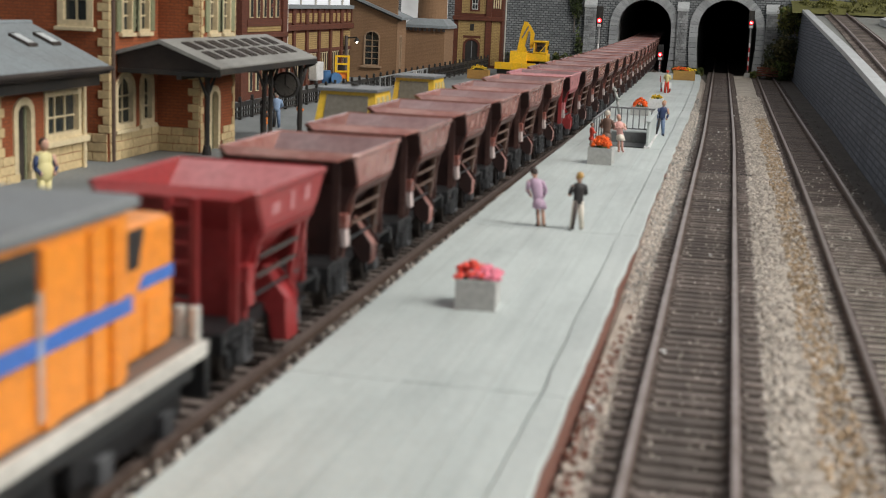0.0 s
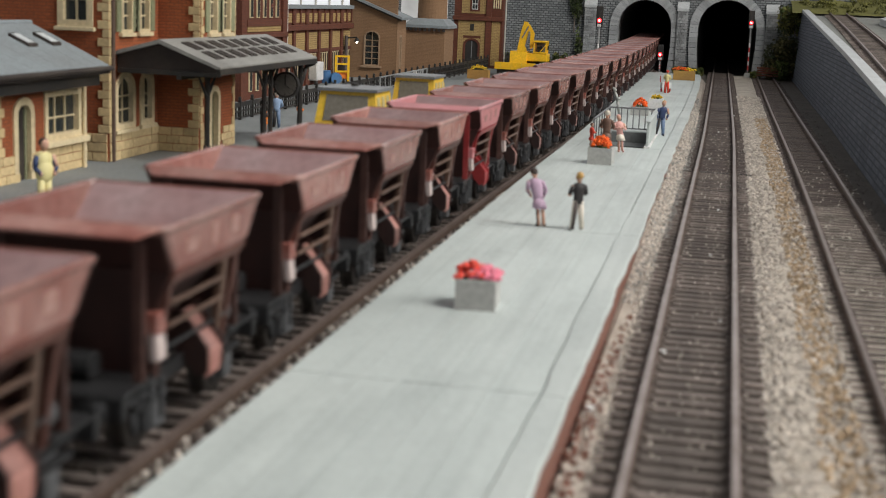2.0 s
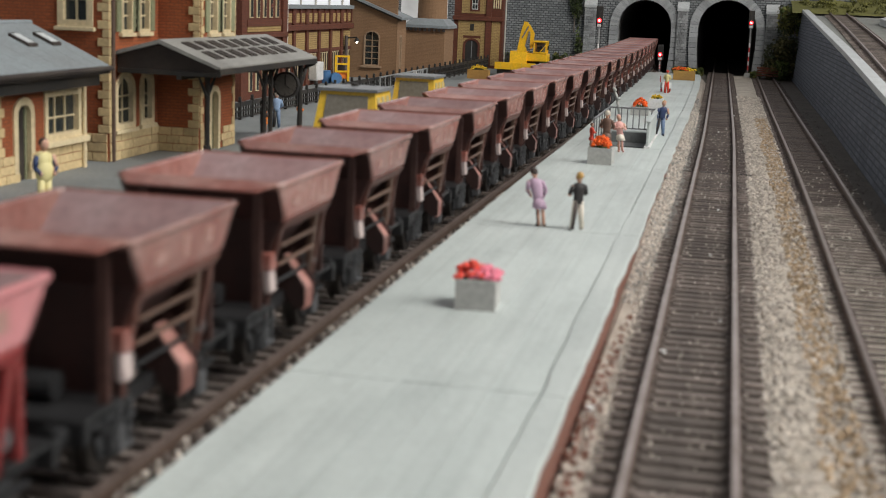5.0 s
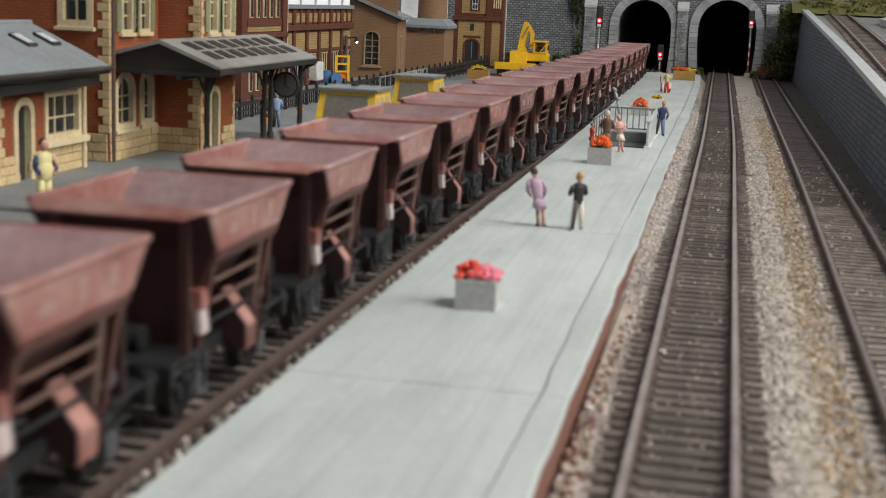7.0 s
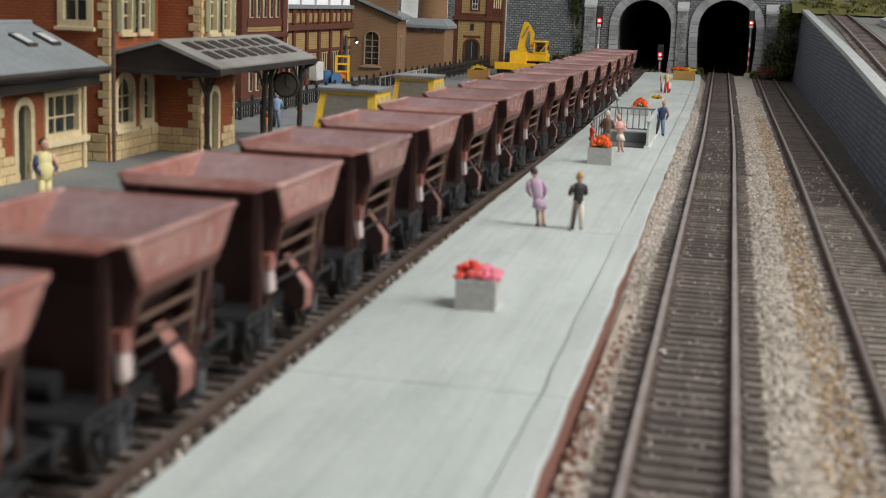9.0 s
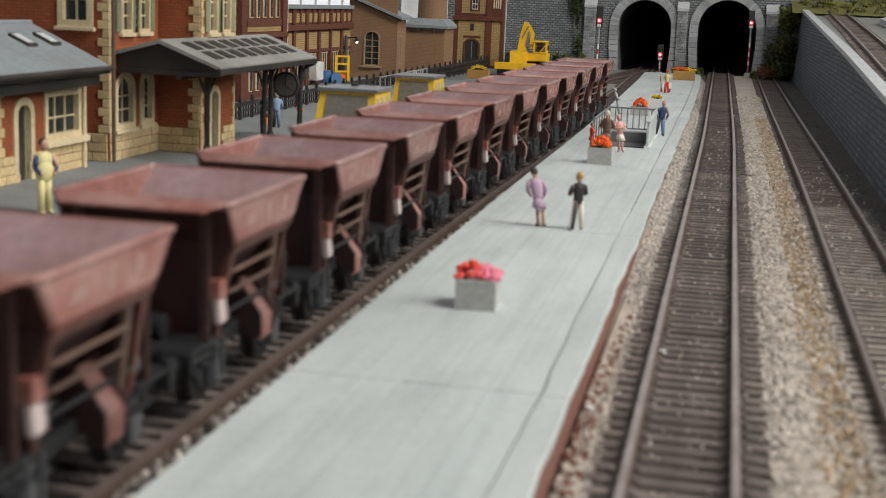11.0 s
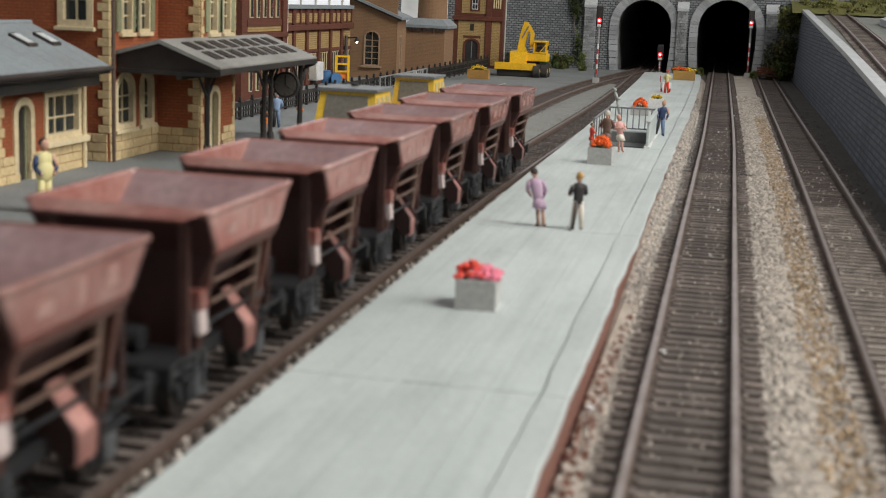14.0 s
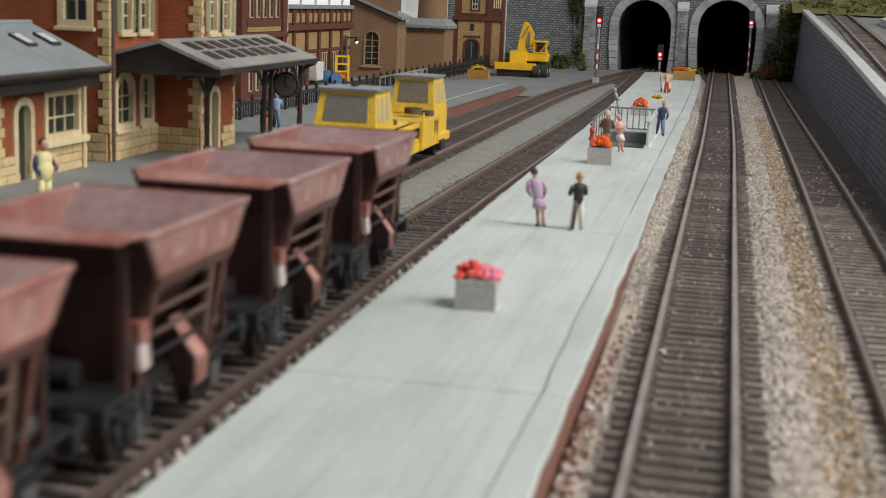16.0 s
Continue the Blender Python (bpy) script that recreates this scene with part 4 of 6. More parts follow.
    inner = [rim(9.3, 7.0, 27.7, 0.6), rim(4.0, 4.5, 16.5, 0.5)]
    return loft(B(), outer + inner)


def hopper_wagon(paintwork, ladder=False, label=""):
    w = thing("hopper_wagon", 0, 0, 0, 0, label, "hopper wagon", "hopper wagons of the train")
    hop = part("hopper", hopper_shell(), M[paintwork], w, "open tub with flared rim")
    red = paintwork != "hopper"
    low = "hopper_red" if red else "tubshade"
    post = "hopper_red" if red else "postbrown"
    # a bottom of its own, so brown wagons can carry painted shade there
    part("hopper_bottom", hopper_bottom(), M[low], w, "tapered hopper bottom")
    for x in (-1, 1):
        # faded lettering on the tub
        for y, u, z0, z1 in ((-10.0, 2.4, 32.0, 34.2), (0.0, 1.1, 31.6, 35.4), (9.4, 1.7, 32.2, 35.2)):
            part("marking", prism(B(), [(x * 16.4, z0), (x * 16.56, z0), (x * 16.76, z1), (x * 16.6, z1)], "y", y - u, y + u), M["marking"] if not ladder else M["hopper_pink"], hop, "faded lettering block")
        part("side_sill", prism(B(), [(x * 14.4, 27.6), (x * 15.2, 27.3), (x * 16.3, 29.2), (x * 15.6, 29.4)], "y", -15.6, 15.6), M[post], hop)
    # end walls under the overhanging flange, coloured dark for the shade between wagons
    for y in (-1, 1):
        for x in (-12.0, 12.0):
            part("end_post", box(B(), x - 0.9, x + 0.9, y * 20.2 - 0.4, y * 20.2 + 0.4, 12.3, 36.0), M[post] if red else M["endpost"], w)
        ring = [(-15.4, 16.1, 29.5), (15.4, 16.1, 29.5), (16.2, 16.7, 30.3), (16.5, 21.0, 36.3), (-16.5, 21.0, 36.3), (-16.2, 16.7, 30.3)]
        part("end_wall", loft(B(), [[(px, y * (py + d), pz) for px, py, pz in ring] for d in (0.0, 0.3)]), M[low] if ladder else M["endshade"], w, "dark sloping end wall")
        part("end_panel", prism(B(), [(-12.4, 12.3), (12.4, 12.3), (13.2, 24.0), (15.3, 29.4), (-15.3, 29.4), (-13.2, 24.0)], "y", y * 15.2, y * 16.0), M[low] if ladder else M["endshade"], w, "dark lower end panel")
        # thin plate over the end slope that carries the sheen as colour
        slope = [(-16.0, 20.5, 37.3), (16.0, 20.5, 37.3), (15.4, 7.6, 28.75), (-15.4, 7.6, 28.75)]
        part("end_slope", loft(B(), [[(px, y * py, pz + d) for px, py, pz in slope] for d in (-0.05, 0.2)]), M["dusty_sheen"] if not ladder else M["hopper_pink"], hop, "sloping end floor with painted sheen")
        part("end_deck", box(B(), -13.0, 13.0, min(y * 16.1, y * 28), max(y * 16.1, y * 28), 11.6, 12.3), M["under"], w, "black end platform")
        part("brake_cylinder", bar(B(), (-5.5, y * 21.5, 14.8), (5.0, y * 21.5, 14.8), 2.3, 12), M["under"], w)
        flange = [(-16.6, 20.9, 37.8), (16.6, 20.9, 37.8), (13.4, 25.2, 36.4), (-13.4, 25.2, 36.4)]
        part("end_flange", loft(B(), [[(px, y * py, pz + d) for px, py, pz in flange] for d in (-0.35, 0.12)]), M[paintwork], hop, "drooping end flange")
    # side posts, bars, lever boxes and discharge chutes
    for x in (-1, 1):
        for y in (-14.6, 14.6):
            part("side_post", prism(B(), [(x * 11.0, 11.5), (x * 12.4, 11.5), (x * 15.2, 28.2), (x * 13.8, 27.6)], "y", y - 0.6, y + 0.6), M[post], w)
        part("side_post", prism(B(), [(x * 12.2, 11.6), (x * 13.4, 11.6), (x * 15.2, 28.0), (x * 14.0, 27.6)], "y", 9.0 * x - 0.8, 9.0 * x + 0.8), M[paintwork if ladder else "bartan"], w)
        for z, xx in ((20.2, 14.2), (24.0, 14.6)):
            part("hand_bar", bar(B(), (x * xx, -x * 14.0, z), (x * xx, x * 9.4, z), 0.45), M["bargrey" if ladder else "bartan"], w)
        part("control_rod", bar(B(), (x * 13.0, -14, 16.0), (x * 13.0, 14, 16.0), 0.4), M["under"], w)
        part("air_tank", bar(B(), (x * 9.6, x * 14.0, 15.0), (x * 9.6, x * 22.0, 15.0), 2.4, 12), M["axlegrey"], w, "dusty dark air tank")
        y = 4.6 * x
        ch = part("chute", prism(B(), [(x * 8.0, 18.0), (x * 9.4, 18.6), (x * 14.6, 12.2), (x * 14.6, 9.0), (x * 13.6, 8.4), (x * 7.2, 15.0)], "y", y - 3.3, y + 3.3), M["hopper_red" if red else "chute"], w, "sloping discharge chute")
        for e in (-3.6, 3.6):
            part("chute_cheek", prism(B(), [(x * 7.5, 19.4), (x * 10.2, 19.4), (x * 15.2, 12.8), (x * 15.2, 8.4), (x * 13.2, 7.6), (x * 6.8, 14.5)], "y", y + e - 0.3, y + e + 0.3), M["hopper_red" if red else "tubshade"], ch)
        part("chute_flap", prism(B(), [(x * 14.65, 12.0), (x * 15.0, 11.8), (x * 14.7, 7.4), (x * 14.2, 7.4)], "y", y - 3.0, y + 3.0), M["hopper_red" if red else "chute"], ch)
        if ladder:
            part("chute_skirt", prism(B(), [(x * 11.0, 12.0), (x * 14.9, 12.0), (x * 15.6, 4.0), (x * 12.4, 4.0)], "y", y - 3.8, y + 3.4), M["hopper_red"], ch, "red chute skirt above the rail")
        yf = -x * 15.8
        part("lever_box", box(B(), min(x * 11.4, x * 14.0), max(x * 11.4, x * 14.0), yf - 1.9, yf + 1.9, 19.4, 23.0, 0.3), M[paintwork], w)
        part("lever_plate", prism(B(), [(x * 12.4, 19.3), (x * 13.6, 19.3), (x * 14.0, 15.0), (x * 12.8, 15.0)], "y", yf - 1.7, yf + 1.7), M["plate"] if not ladder else M[paintwork], w, "dusty pale lever plate")
        part("step", box(B(), min(x * 11.2, x * 13.6), max(x * 11.2, x * 13.6), yf - 2.4, yf + 2.4, 4.0, 4.7), M["axlegrey"], w)
        for e in (-2.0, 2.0):
            part("step_hanger", box(B(), min(x * 12.6, x * 13.3), max(x * 12.6, x * 13.3), yf + e - 0.35, yf + e + 0.35, 4.7, 11.6), M["axlegrey"], w)
    # underframe
    for x in (-9.8, 9.8):
        part("sole_bar", box(B(), x - 0.8, x + 0.8, -28, 28, 8.6, 11.6, 0.2), M["under"], w)
    for y in (-28.4, 28.4):
        part("buffer_beam", box(B(), -13.5, 13.5, y - 0.9, y + 0.9, 8.2, 12.2, 0.3), M["under"], w)
        for x in (-10, 10):
            s = 1 if y > 0 else -1
            bf = part("buffer", bar(B(), (x, y, 10.4), (x, y + s * 3.4, 10.4), 0.9), M["under"], w)
            part("buffer_head", bar(B(), (x, y + s * 3.4, 10.4), (x, y + s * 4.2, 10.4), 2.2, 12), M["under"], bf)
    part("coupling", box(B(), -1.2, 1.2, -32.9, 32.9, 6.4, 7.8), M["under"], w)
    for y in (-16.5, 16.5):
        ax = part("wheelset", bar(B(), (-10.5, y, 5.2), (10.5, y, 5.2), 0.9), M["wheel"], w, "steel wheelset")
        for x in (-1, 1):
            part("wheel", bar(bar(B(), (x * 7.2, y, 5.2), (x * 9.9, y, 5.2), 5.2, 20), (x * 6.9, y, 5.2), (x * 7.3, y, 5.2), 6.0, 20), M["wheel"], ax)
            part("axle_box", box(B(), x * 11.6 - 1.2, x * 11.6 + 1.2, y - 2.1, y + 2.1, 3.2, 7.6, 0.5), M["axlegrey"], w, "dusty grey axle box")
            part("axle_guard", prism(B(), [(y - 5, 8.8), (y + 5, 8.8), (y + 2.4, 2.6), (y - 2.4, 2.6)], "x", x * 10.4 - 0.4, x * 10.4 + 0.4), M["axlegrey"], w)
            part("leaf_spring", box(B(), x * 12.0 - 0.8, x * 12.0 + 0.8, y - 6, y + 6, 7.8, 8.7, 0.2), M["under"], w)
    part("brake_rigging", box(B(), -4, 4, -12, 12, 5.4, 6.6), M["under"], w)
    if ladder:
        ld = part("ladder", box(B(), 0.4, 1.9, -26.2, -25.3, 12.2, 36.6), M[paintwork], w, "end ladder")
        box_m = box(B(), 5.6, 7.1, -26.2, -25.3, 12.2, 36.6)
        part("ladder_rail", box_m, M[paintwork], ld)
        for k in range(7):
            part("rung", bar(B(), (1.0, -25.7, 13.5 + k * 3.6), (6.5, -25.7, 13.5 + k * 3.6), 0.45, 6), M[paintwork], ld)
    return w


def loco():
    """Orange diesel with a blue band, its long side towards the island platform."""
    l = thing("diesel_locomotive", 0, 0, 0, 0, "orange diesel locomotive with blue stripe and grey cab roof", "locomotive")
    part("frame", box(B(), -14.6, 14.6, -62, 62, 13.6, 16.4, 0.4), M["offwhite"], l, "off-white running board edge")
    part("deck", box(B(), -13.6, 13.6, -61, 61, 16.4, 16.9), M["deckgrey"], l, "brown-grey running board")
    for y0, y1, z, h in ((34, 57, 38.6, 10.6), (-56, -8, 37.0, 10.6)):
        hood = part("hood", box(B(), -h, h, y0, y1, 16.9, z, 1.8), M["orange"], l, "orange engine hood")
        for x in (-1, 1):
            part("stripe", prism(B(), [(y0 + 9, 28.2), (y1 - 0.8, 28.2), (y1 - 0.8, 30.4), (y0 + 11, 30.4)], "x", x * h, x * (h + 0.15)), M["blue"], hood, "blue stripe")
            for k in range(2 if y0 > 0 else 4):
                yy = y0 + 3 + k * (y1 - y0 - 6) / (2 if y0 > 0 else 4)
                part("hood_door", box(B(), x * h, x * (h + 0.35), yy, yy + (y1 - y0 - 10) / (2 if y0 > 0 else 4), 18.0, 26.4, 0.15), M["orange"], hood)
        part("vent", box(B(), -4, 4, y1 if y0 > 0 else y0 - 0.3, (y1 + 0.3) if y0 > 0 else y0, 22, 33), M["under"], hood)
    cab = part("cab", box(B(), -13.6, 13.6, -8, 34, 16.9, 42.4, 1.2), M["orange"], l, "orange driver's cab")
    for x in (-1, 1):
        part("cab_window", box(B(), x * 13.6, x * 13.8, -6.5, 7.5, 34.5, 41.6, 0.08), M["pane"], cab, "dark cab window")
        part("cab_door", box(B(), x * 13.6, x * 13.9, 12.0, 20.4, 17.6, 40.6, 0.15), M["orange"], cab)
        part("stripe", box(B(), x * 13.6, x * 14.4, -7.4, 33.4, 27.6, 30.0), M["blue"], cab, "blue stripe")
        for y in (8.0, 21.0, 27.5):
            part("door_post", box(B(), x * 13.6, x * 14.3, y, y + 3.4, 17.4, 41.4, 0.2), M["orange"], cab)
        part("hood_grille", prism(B(), [(37, 32), (43, 32), (45, 38), (38.5, 38)], "x", x * 10.6, x * 10.85), M["under"], cab, "dark slanted grille")
        part("handle_rail", bar(B(), (x * 14.4, 6.6, 19), (x * 14.4, 6.6, 36), 0.35, 6), M["offwhite"], cab)
    for y, s in ((34.0, 1), (-8.0, -1)):
        for x0, x1 in ((-12.3, -4), (4, 12.3)):
            part("cab_window", box(B(), x0, x1, y, y + s * 0.2, 38.9, 41.6, 0.08), M["pane"], cab, "dark cab window")
    part("cab_roof", box(B(), -14.6, 14.6, -10, 36, 42.4, 44.6, 1.0), M["roofgrey"], l, "grey cab roof")
    for y in (-62, 62):
        s = 1 if y > 0 else -1
        part("buffer_beam", box(B(), -14.5, 14.5, y - 0.8, y + 0.8, 6.0, 16.6, 0.3), M["under"], l)
        for x in (-9.8, 9.8):
            part("buffer", bar(B(), (x, y, 9.8), (x, y + s * 5.0, 9.8), 2.0, 12), M["under"], l)
        for x in (-13.0, -10.4, 10.4, 13.0):
            part("grab_post", box(B(), x - 0.8, x + 0.8, y - s * 2.4 - 0.8, y - s * 2.4 + 0.8, 16.4, 22.4, 0.2), M["offwhite"], l, "off-white grab post")
    for yb in (-38, 38):
        part("bogie_frame", box(B(), -12.0, 12.0, yb - 19, yb + 19, 4.2, 9.4, 0.8), M["under"], l)
        for y in (yb - 11, yb + 11):
            ax = part("wheelset", bar(B(), (-9.9, y, 5.4), (9.9, y, 5.4), 5.4, 20), M["wheel"], l)
            for x in (-12.5, 12.5):
                part("axle_box", box(B(), x - 0.9, x + 0.9, y - 2.2, y + 2.2, 3.4, 7.4, 0.4), M["axlegrey"], ax)
    part("fuel_tank", box(B(), -12, 12, -14, 14, 3.0, 13.4, 1.0), M["under"], l)
    part("side_valance", box(B(), -13.6, 13.6, -58, 58, 10.5, 13.6, 0.3), M["under"], l)
    return l


WAGONS = []
_plain = hopper_wagon("hopper", False, "oxide-brown open hopper wagon coupled in a long train")
for k in range(30):
    if k == 0:
        WAGONS.append(hopper_wagon("hopper_red", True, "crimson open hopper wagon with end ladder behind the locomotive"))
    elif k == 7:
        WAGONS.append(hopper_wagon("hopper_pink", False, "faded pinkish-red open hopper wagon coupled in the train"))
    elif k == 1:
        WAGONS.append(_plain)
    else:
        WAGONS.append(copy_thing(_plain, pose(0, 0, 0)))
LOCO = loco()

# far upper rim corner of the first wagon along the line, at each time
RUN = [(0.0, 263.6), (0.5, 206.5), (1.0, 142.4), (1.5, 89.0), (2.0, 24.3), (2.5, -27.4), (3.0, -90.9), (3.5, -143.5), (4.0, -205.8), (4.2, -228.5), (6.3, -467.5), (6.5, -491.3), (7.0, -551.4), (7.5, -604.7), (8.0, -664.7), (8.5, -718.9), (9.0, -780.0), (9.2, -802), (11.3, -1038.5), (11.5, -1061.1), (12.0, -1120.1), (12.5, -1171.9), (13.0, -1233.6), (13.5, -1283.9), (14.0, -1343.8), (14.5, -1399.2), (15.0, -1455.6), (15.5, -1506.9), (16.0, -1565.7)]


def rail_pose(y, dx=0.0):
    return pose((on(P_TRAIN, y) + dx) * MM, y * MM, 0, 0, 0, heading(P_TRAIN, y))


def motions():
    for k, w in enumerate(WAGONS):
        walk(w, [(t, rail_pose(f - 13.1 + k * PITCH, -3.4)) for t, f in RUN])
    walk(LOCO, [(t, rail_pose(f - 22.5 - 33.0 - 67.0)) for t, f in RUN])


# ---------------------------------------------------------------- buildings


def panel(parent, mat, ox, oy, ang, length, z0, z1, openings=(), th=3.0, name="wall", label="", trim=True):
    """A wall whose outer face starts at (ox, oy) and runs along the heading ang; openings (u0, u1, z0, z1) go through it."""
    bm = B()
    lo, hi = (th + 0.02, length - th - 0.02) if ang in (90, 270) and trim else (0.0, length)
    us = sorted({float(lo), float(hi), *[o[0] for o in openings], *[o[1] for o in openings]})
    zs = sorted({float(z0), float(z1), *[o[2] for o in openings], *[o[3] for o in openings]})
    for u0, u1 in zip(us, us[1:]):
        run = None
        for a, b in zip(zs, zs[1:]):
            mu, mz = (u0 + u1) / 2, (a + b) / 2
            hole = any(o[0] < mu < o[1] and o[2] < mz < o[3] for o in openings)
            if not hole:
                run = (run[0], b) if run else (a, b)
            if run and (hole or b == zs[-1]):
                box(bm, u0, u1, 0, th, run[0], run[1])
                run = None
    ob = part(name, bm, M[mat], parent, label)
    ob.matrix_basis = pose(ox * MM, oy * MM, 0, 0, 0, ang)
    return ob


def arch_pts(u0, u1, z0, z1, arched, n=9):
    if not arched:
        return [(u0, z0), (u0, z1), (u1, z1), (u1, z0)]
    r = (u1 - u0) / 2
    rise = r * 0.8
    return [(u0, z0)] + [((u0 + u1) / 2 - r * math.cos(a), z1 - rise + rise * math.sin(a)) for a in np.linspace(0, math.pi, n)] + [(u1, z0)]


def window(wall, u0, u1, z0, z1, arched=False, fw=1.6, frame_mat="cream", brick="red_brick", bars=(1, 2), sill=True, door=None, pane="pane", name="window"):
    """Frame, glazing bars, pane and sill in an opening of a wall; for a door, a leaf in place of the pane."""
    outer, inner = arch_pts(u0, u1, z0, z1, arched), arch_pts(u0 + fw, u1 - fw, z0 + (0 if door else fw), z1 - fw, arched)
    bm = B()
    for i in range(len(outer) - 1):
        prism(bm, [outer[i], outer[i + 1], inner[i + 1], inner[i]], "y", -0.7, 2.2)
    if not door:
        prism(bm, [outer[0], inner[0], inner[-1], outer[-1]], "y", -0.7, 2.2)
    w = part(name if not door else "door", bm, M[frame_mat], wall, "cream stone surround")
    if arched:
        bm = B()
        top = outer[1:-1]
        h = len(top) // 2
        prism(bm, [(u0, z1)] + top[:h + 1], "y", 0.0, 2.9)
        prism(bm, [(u1, z1)] + list(reversed(top[h:])), "y", 0.0, 2.9)
        part("spandrel", bm, M[brick], w)
    if door:
        part("leaf", prism(B(), inner, "y", 1.4, 2.0), M[door], w)
    else:
        part("pane", prism(B(), inner, "y", 1.6, 1.9), M[pane], w)
        part("dark_inside", box(B(), u0 + 0.3, u1 - 0.3, 4.4, 4.8, z0, z1), M["darkroom"], w)
        for i in range(bars[0]):
            u = u0 + fw + (u1 - u0 - 2 * fw) * (i + 1) / (bars[0] + 1)
            part("mullion", box(B(), u - 0.4, u + 0.4, 0.9, 1.5, z0 + fw, z1 - fw * 1.2), M[frame_mat], w)
        for i in range(bars[1]):
            z = z0 + fw + (z1 - z0 - 2 * fw) * (i + 1) / (bars[1] + 1.4)
            part("transom", box(B(), u0 + fw, u1 - fw, 1.0, 1.4, z - 0.35, z + 0.35), M[frame_mat], w)
        if sill:
            part("sill", box(B(), u0 - 1.0, u1 + 1.0, -1.8, 1.0, z0 - 1.6, z0, 0.25), M[frame_mat], w)
    return w


def blocks(wall, u0, u1, z0, z1, rows, w, mat="sandstone", proud=0.5, skip=()):
    """Courses of dressed stone laid on the foot of a wall."""
    h = (z1 - z0) / rows
    for r in range(rows):
        u = u0
        k = 0
        while u < u1 - 0.3:
            e = min(u1, u + w * (0.55 if (k == 0 and r % 2) else 1.0) * RNG.uniform(0.85, 1.15))
            if u1 - e < 1.5:
                e = u1
            if not any(a < (u + e) / 2 < b for a, b in skip):
                part("stone_block", box(B(), u + 0.12, e - 0.12, -proud - RNG.uniform(0, 0.25), -0.02, z0 + r * h + 0.12, z0 + (r + 1) * h - 0.12, 0.25), M[mat], wall)
            u = e
            k += 1


def quoins(wall, u, side, z0, z1, h=3.4, wide=4.6, mat="sandstone", proud=0.55):
    """Alternating corner stones at u, reaching to the given side."""
    z, k = z0, 0
    while z < z1 - 0.5:
        w = wide if k % 2 == 0 else wide * 0.6
        a, b = (u, u + w) if side > 0 else (u - w, u)
        part("quoin", box(B(), a, b, -proud, -0.02, z + 0.1, min(z + h, z1) - 0.1, 0.25), M[mat], wall)
        z += h
        k += 1


# station building ------------------------------------------------
st = thing("station_building", 0, 0, 0, 0, "orange-red brick station with cream quoins and grey-green shutters", "station")
ga = (4.5, 22.8, 17.2, 40.0)
gb = (27.5, 41.0, 17.4, 39.6)
ua, ub = (9.5, 20.5, 55.5, 82.0), (26.0, 37.0, 55.5, 82.0)
w1 = panel(st, "red_brick", -237, 484, 90, 46, 5, 96, [ga, gb, ua, ub], label="brick platform front", trim=False)
for o in (ga, gb):
    window(w1, *o, arched=True, fw=2.3, bars=(1, 2))
for o in (ua, ub):
    window(w1, *o, fw=1.2, bars=(1, 3))
    for s in (o[0] - 4.0, o[1] - 0.2):
        sh = part("shutter", box(B(), s, s + 4.2, -0.9, -0.05, o[2] + 0.5, o[3], 0.15), M["shutter"], w1, "grey-green wooden shutter")
        for k in range(7):
            part("slat", box(B(), s + 0.6, s + 3.6, -1.15, -0.9, o[2] + 2.0 + k * 3.4, o[2] + 4.2 + k * 3.4), M["shutter"], sh)
blocks(w1, 0, 46, 5, 16.2, 3, 9)
quoins(w1, 0, 1, 16.2, 96, wide=3.4)
w2 = panel(st, "red_brick", -330, 484, 0, 90, 5, 96, [(71.5, 86.5, 57.5, 90)], label="brick end wall")
window(w2, 71.5, 86.5, 57.5, 90, fw=2.6, bars=(1, 2))
blocks(w2, 60, 92.4, 5, 16.2, 3, 9)
quoins(w2, 93.4, -1, 16.2, 96, wide=5.0)
w3 = panel(st, "red_brick", -237, 530, 0, 19, 5, 96, label="brick side of the projecting wing")
blocks(w3, 0.4, 18.8, 5, 15.5, 3, 6.5)
quoins(w3, 19, -1, 15.5, 96, wide=5.2)
dr = (9.5, 22.0, 5.0, 33.0)
wa, wb = (8.5, 18.5, 55.5, 84), (24.0, 34.0, 55.5, 84)
w4 = panel(st, "red_brick", -218, 530, 90, 40, 5, 96, [dr, wa, wb], label="brick front of the projecting wing")
window(w4, *dr, arched=True, fw=2.4, door="door_green")
for o in (wa, wb):
    window(w4, *o, fw=1.2, bars=(1, 3))
    for s in (o[0] - 4.0, o[1] - 0.2):
        part("shutter", box(B(), s, s + 4.2, -0.9, -0.05, o[2] + 0.5, o[3], 0.15), M["shutter"], w4, "grey-green wooden shutter")
blocks(w4, 0.4, 40, 5, 14.5, 3, 6.5, skip=((9, 23),))
quoins(w4, 0, 1, 14.5, 96, wide=3.4)
quoins(w4, 40, -1, 14.5, 96, wide=3.4)
panel(st, "red_brick", -218, 570, 180, 90, 5, 96, label="brick far end wall")
panel(st, "red_brick", -330, 570, 270, 86, 5, 96, label="brick back wall")
rf = part("roof", prism(B(), [(-336, 96), (-212, 96), (-212, 98), (-274, 122), (-336, 98)], "y", 478, 576), M["slate"], st, "grey hipped roof")
part("downpipe", bar(B(), (-235.9, 485.6, 5), (-235.9, 485.6, 96), 0.8), M["rail_foot"], st, "dark downpipe")

# low annexe ------------------------------------------------------
an = thing("station_annexe", 0, 0, 0, 0, "low orange-brick annexe with cream windows and grey roof", "annexe")
dd = (65.5, 79.5, 5.0, 34.5)
wn = (87.0, 114.5, 17.5, 35.5)
a1 = panel(an, "red_brick", -239.5, 350, 90, 117, 5, 46, [dd, wn], label="brick platform front")
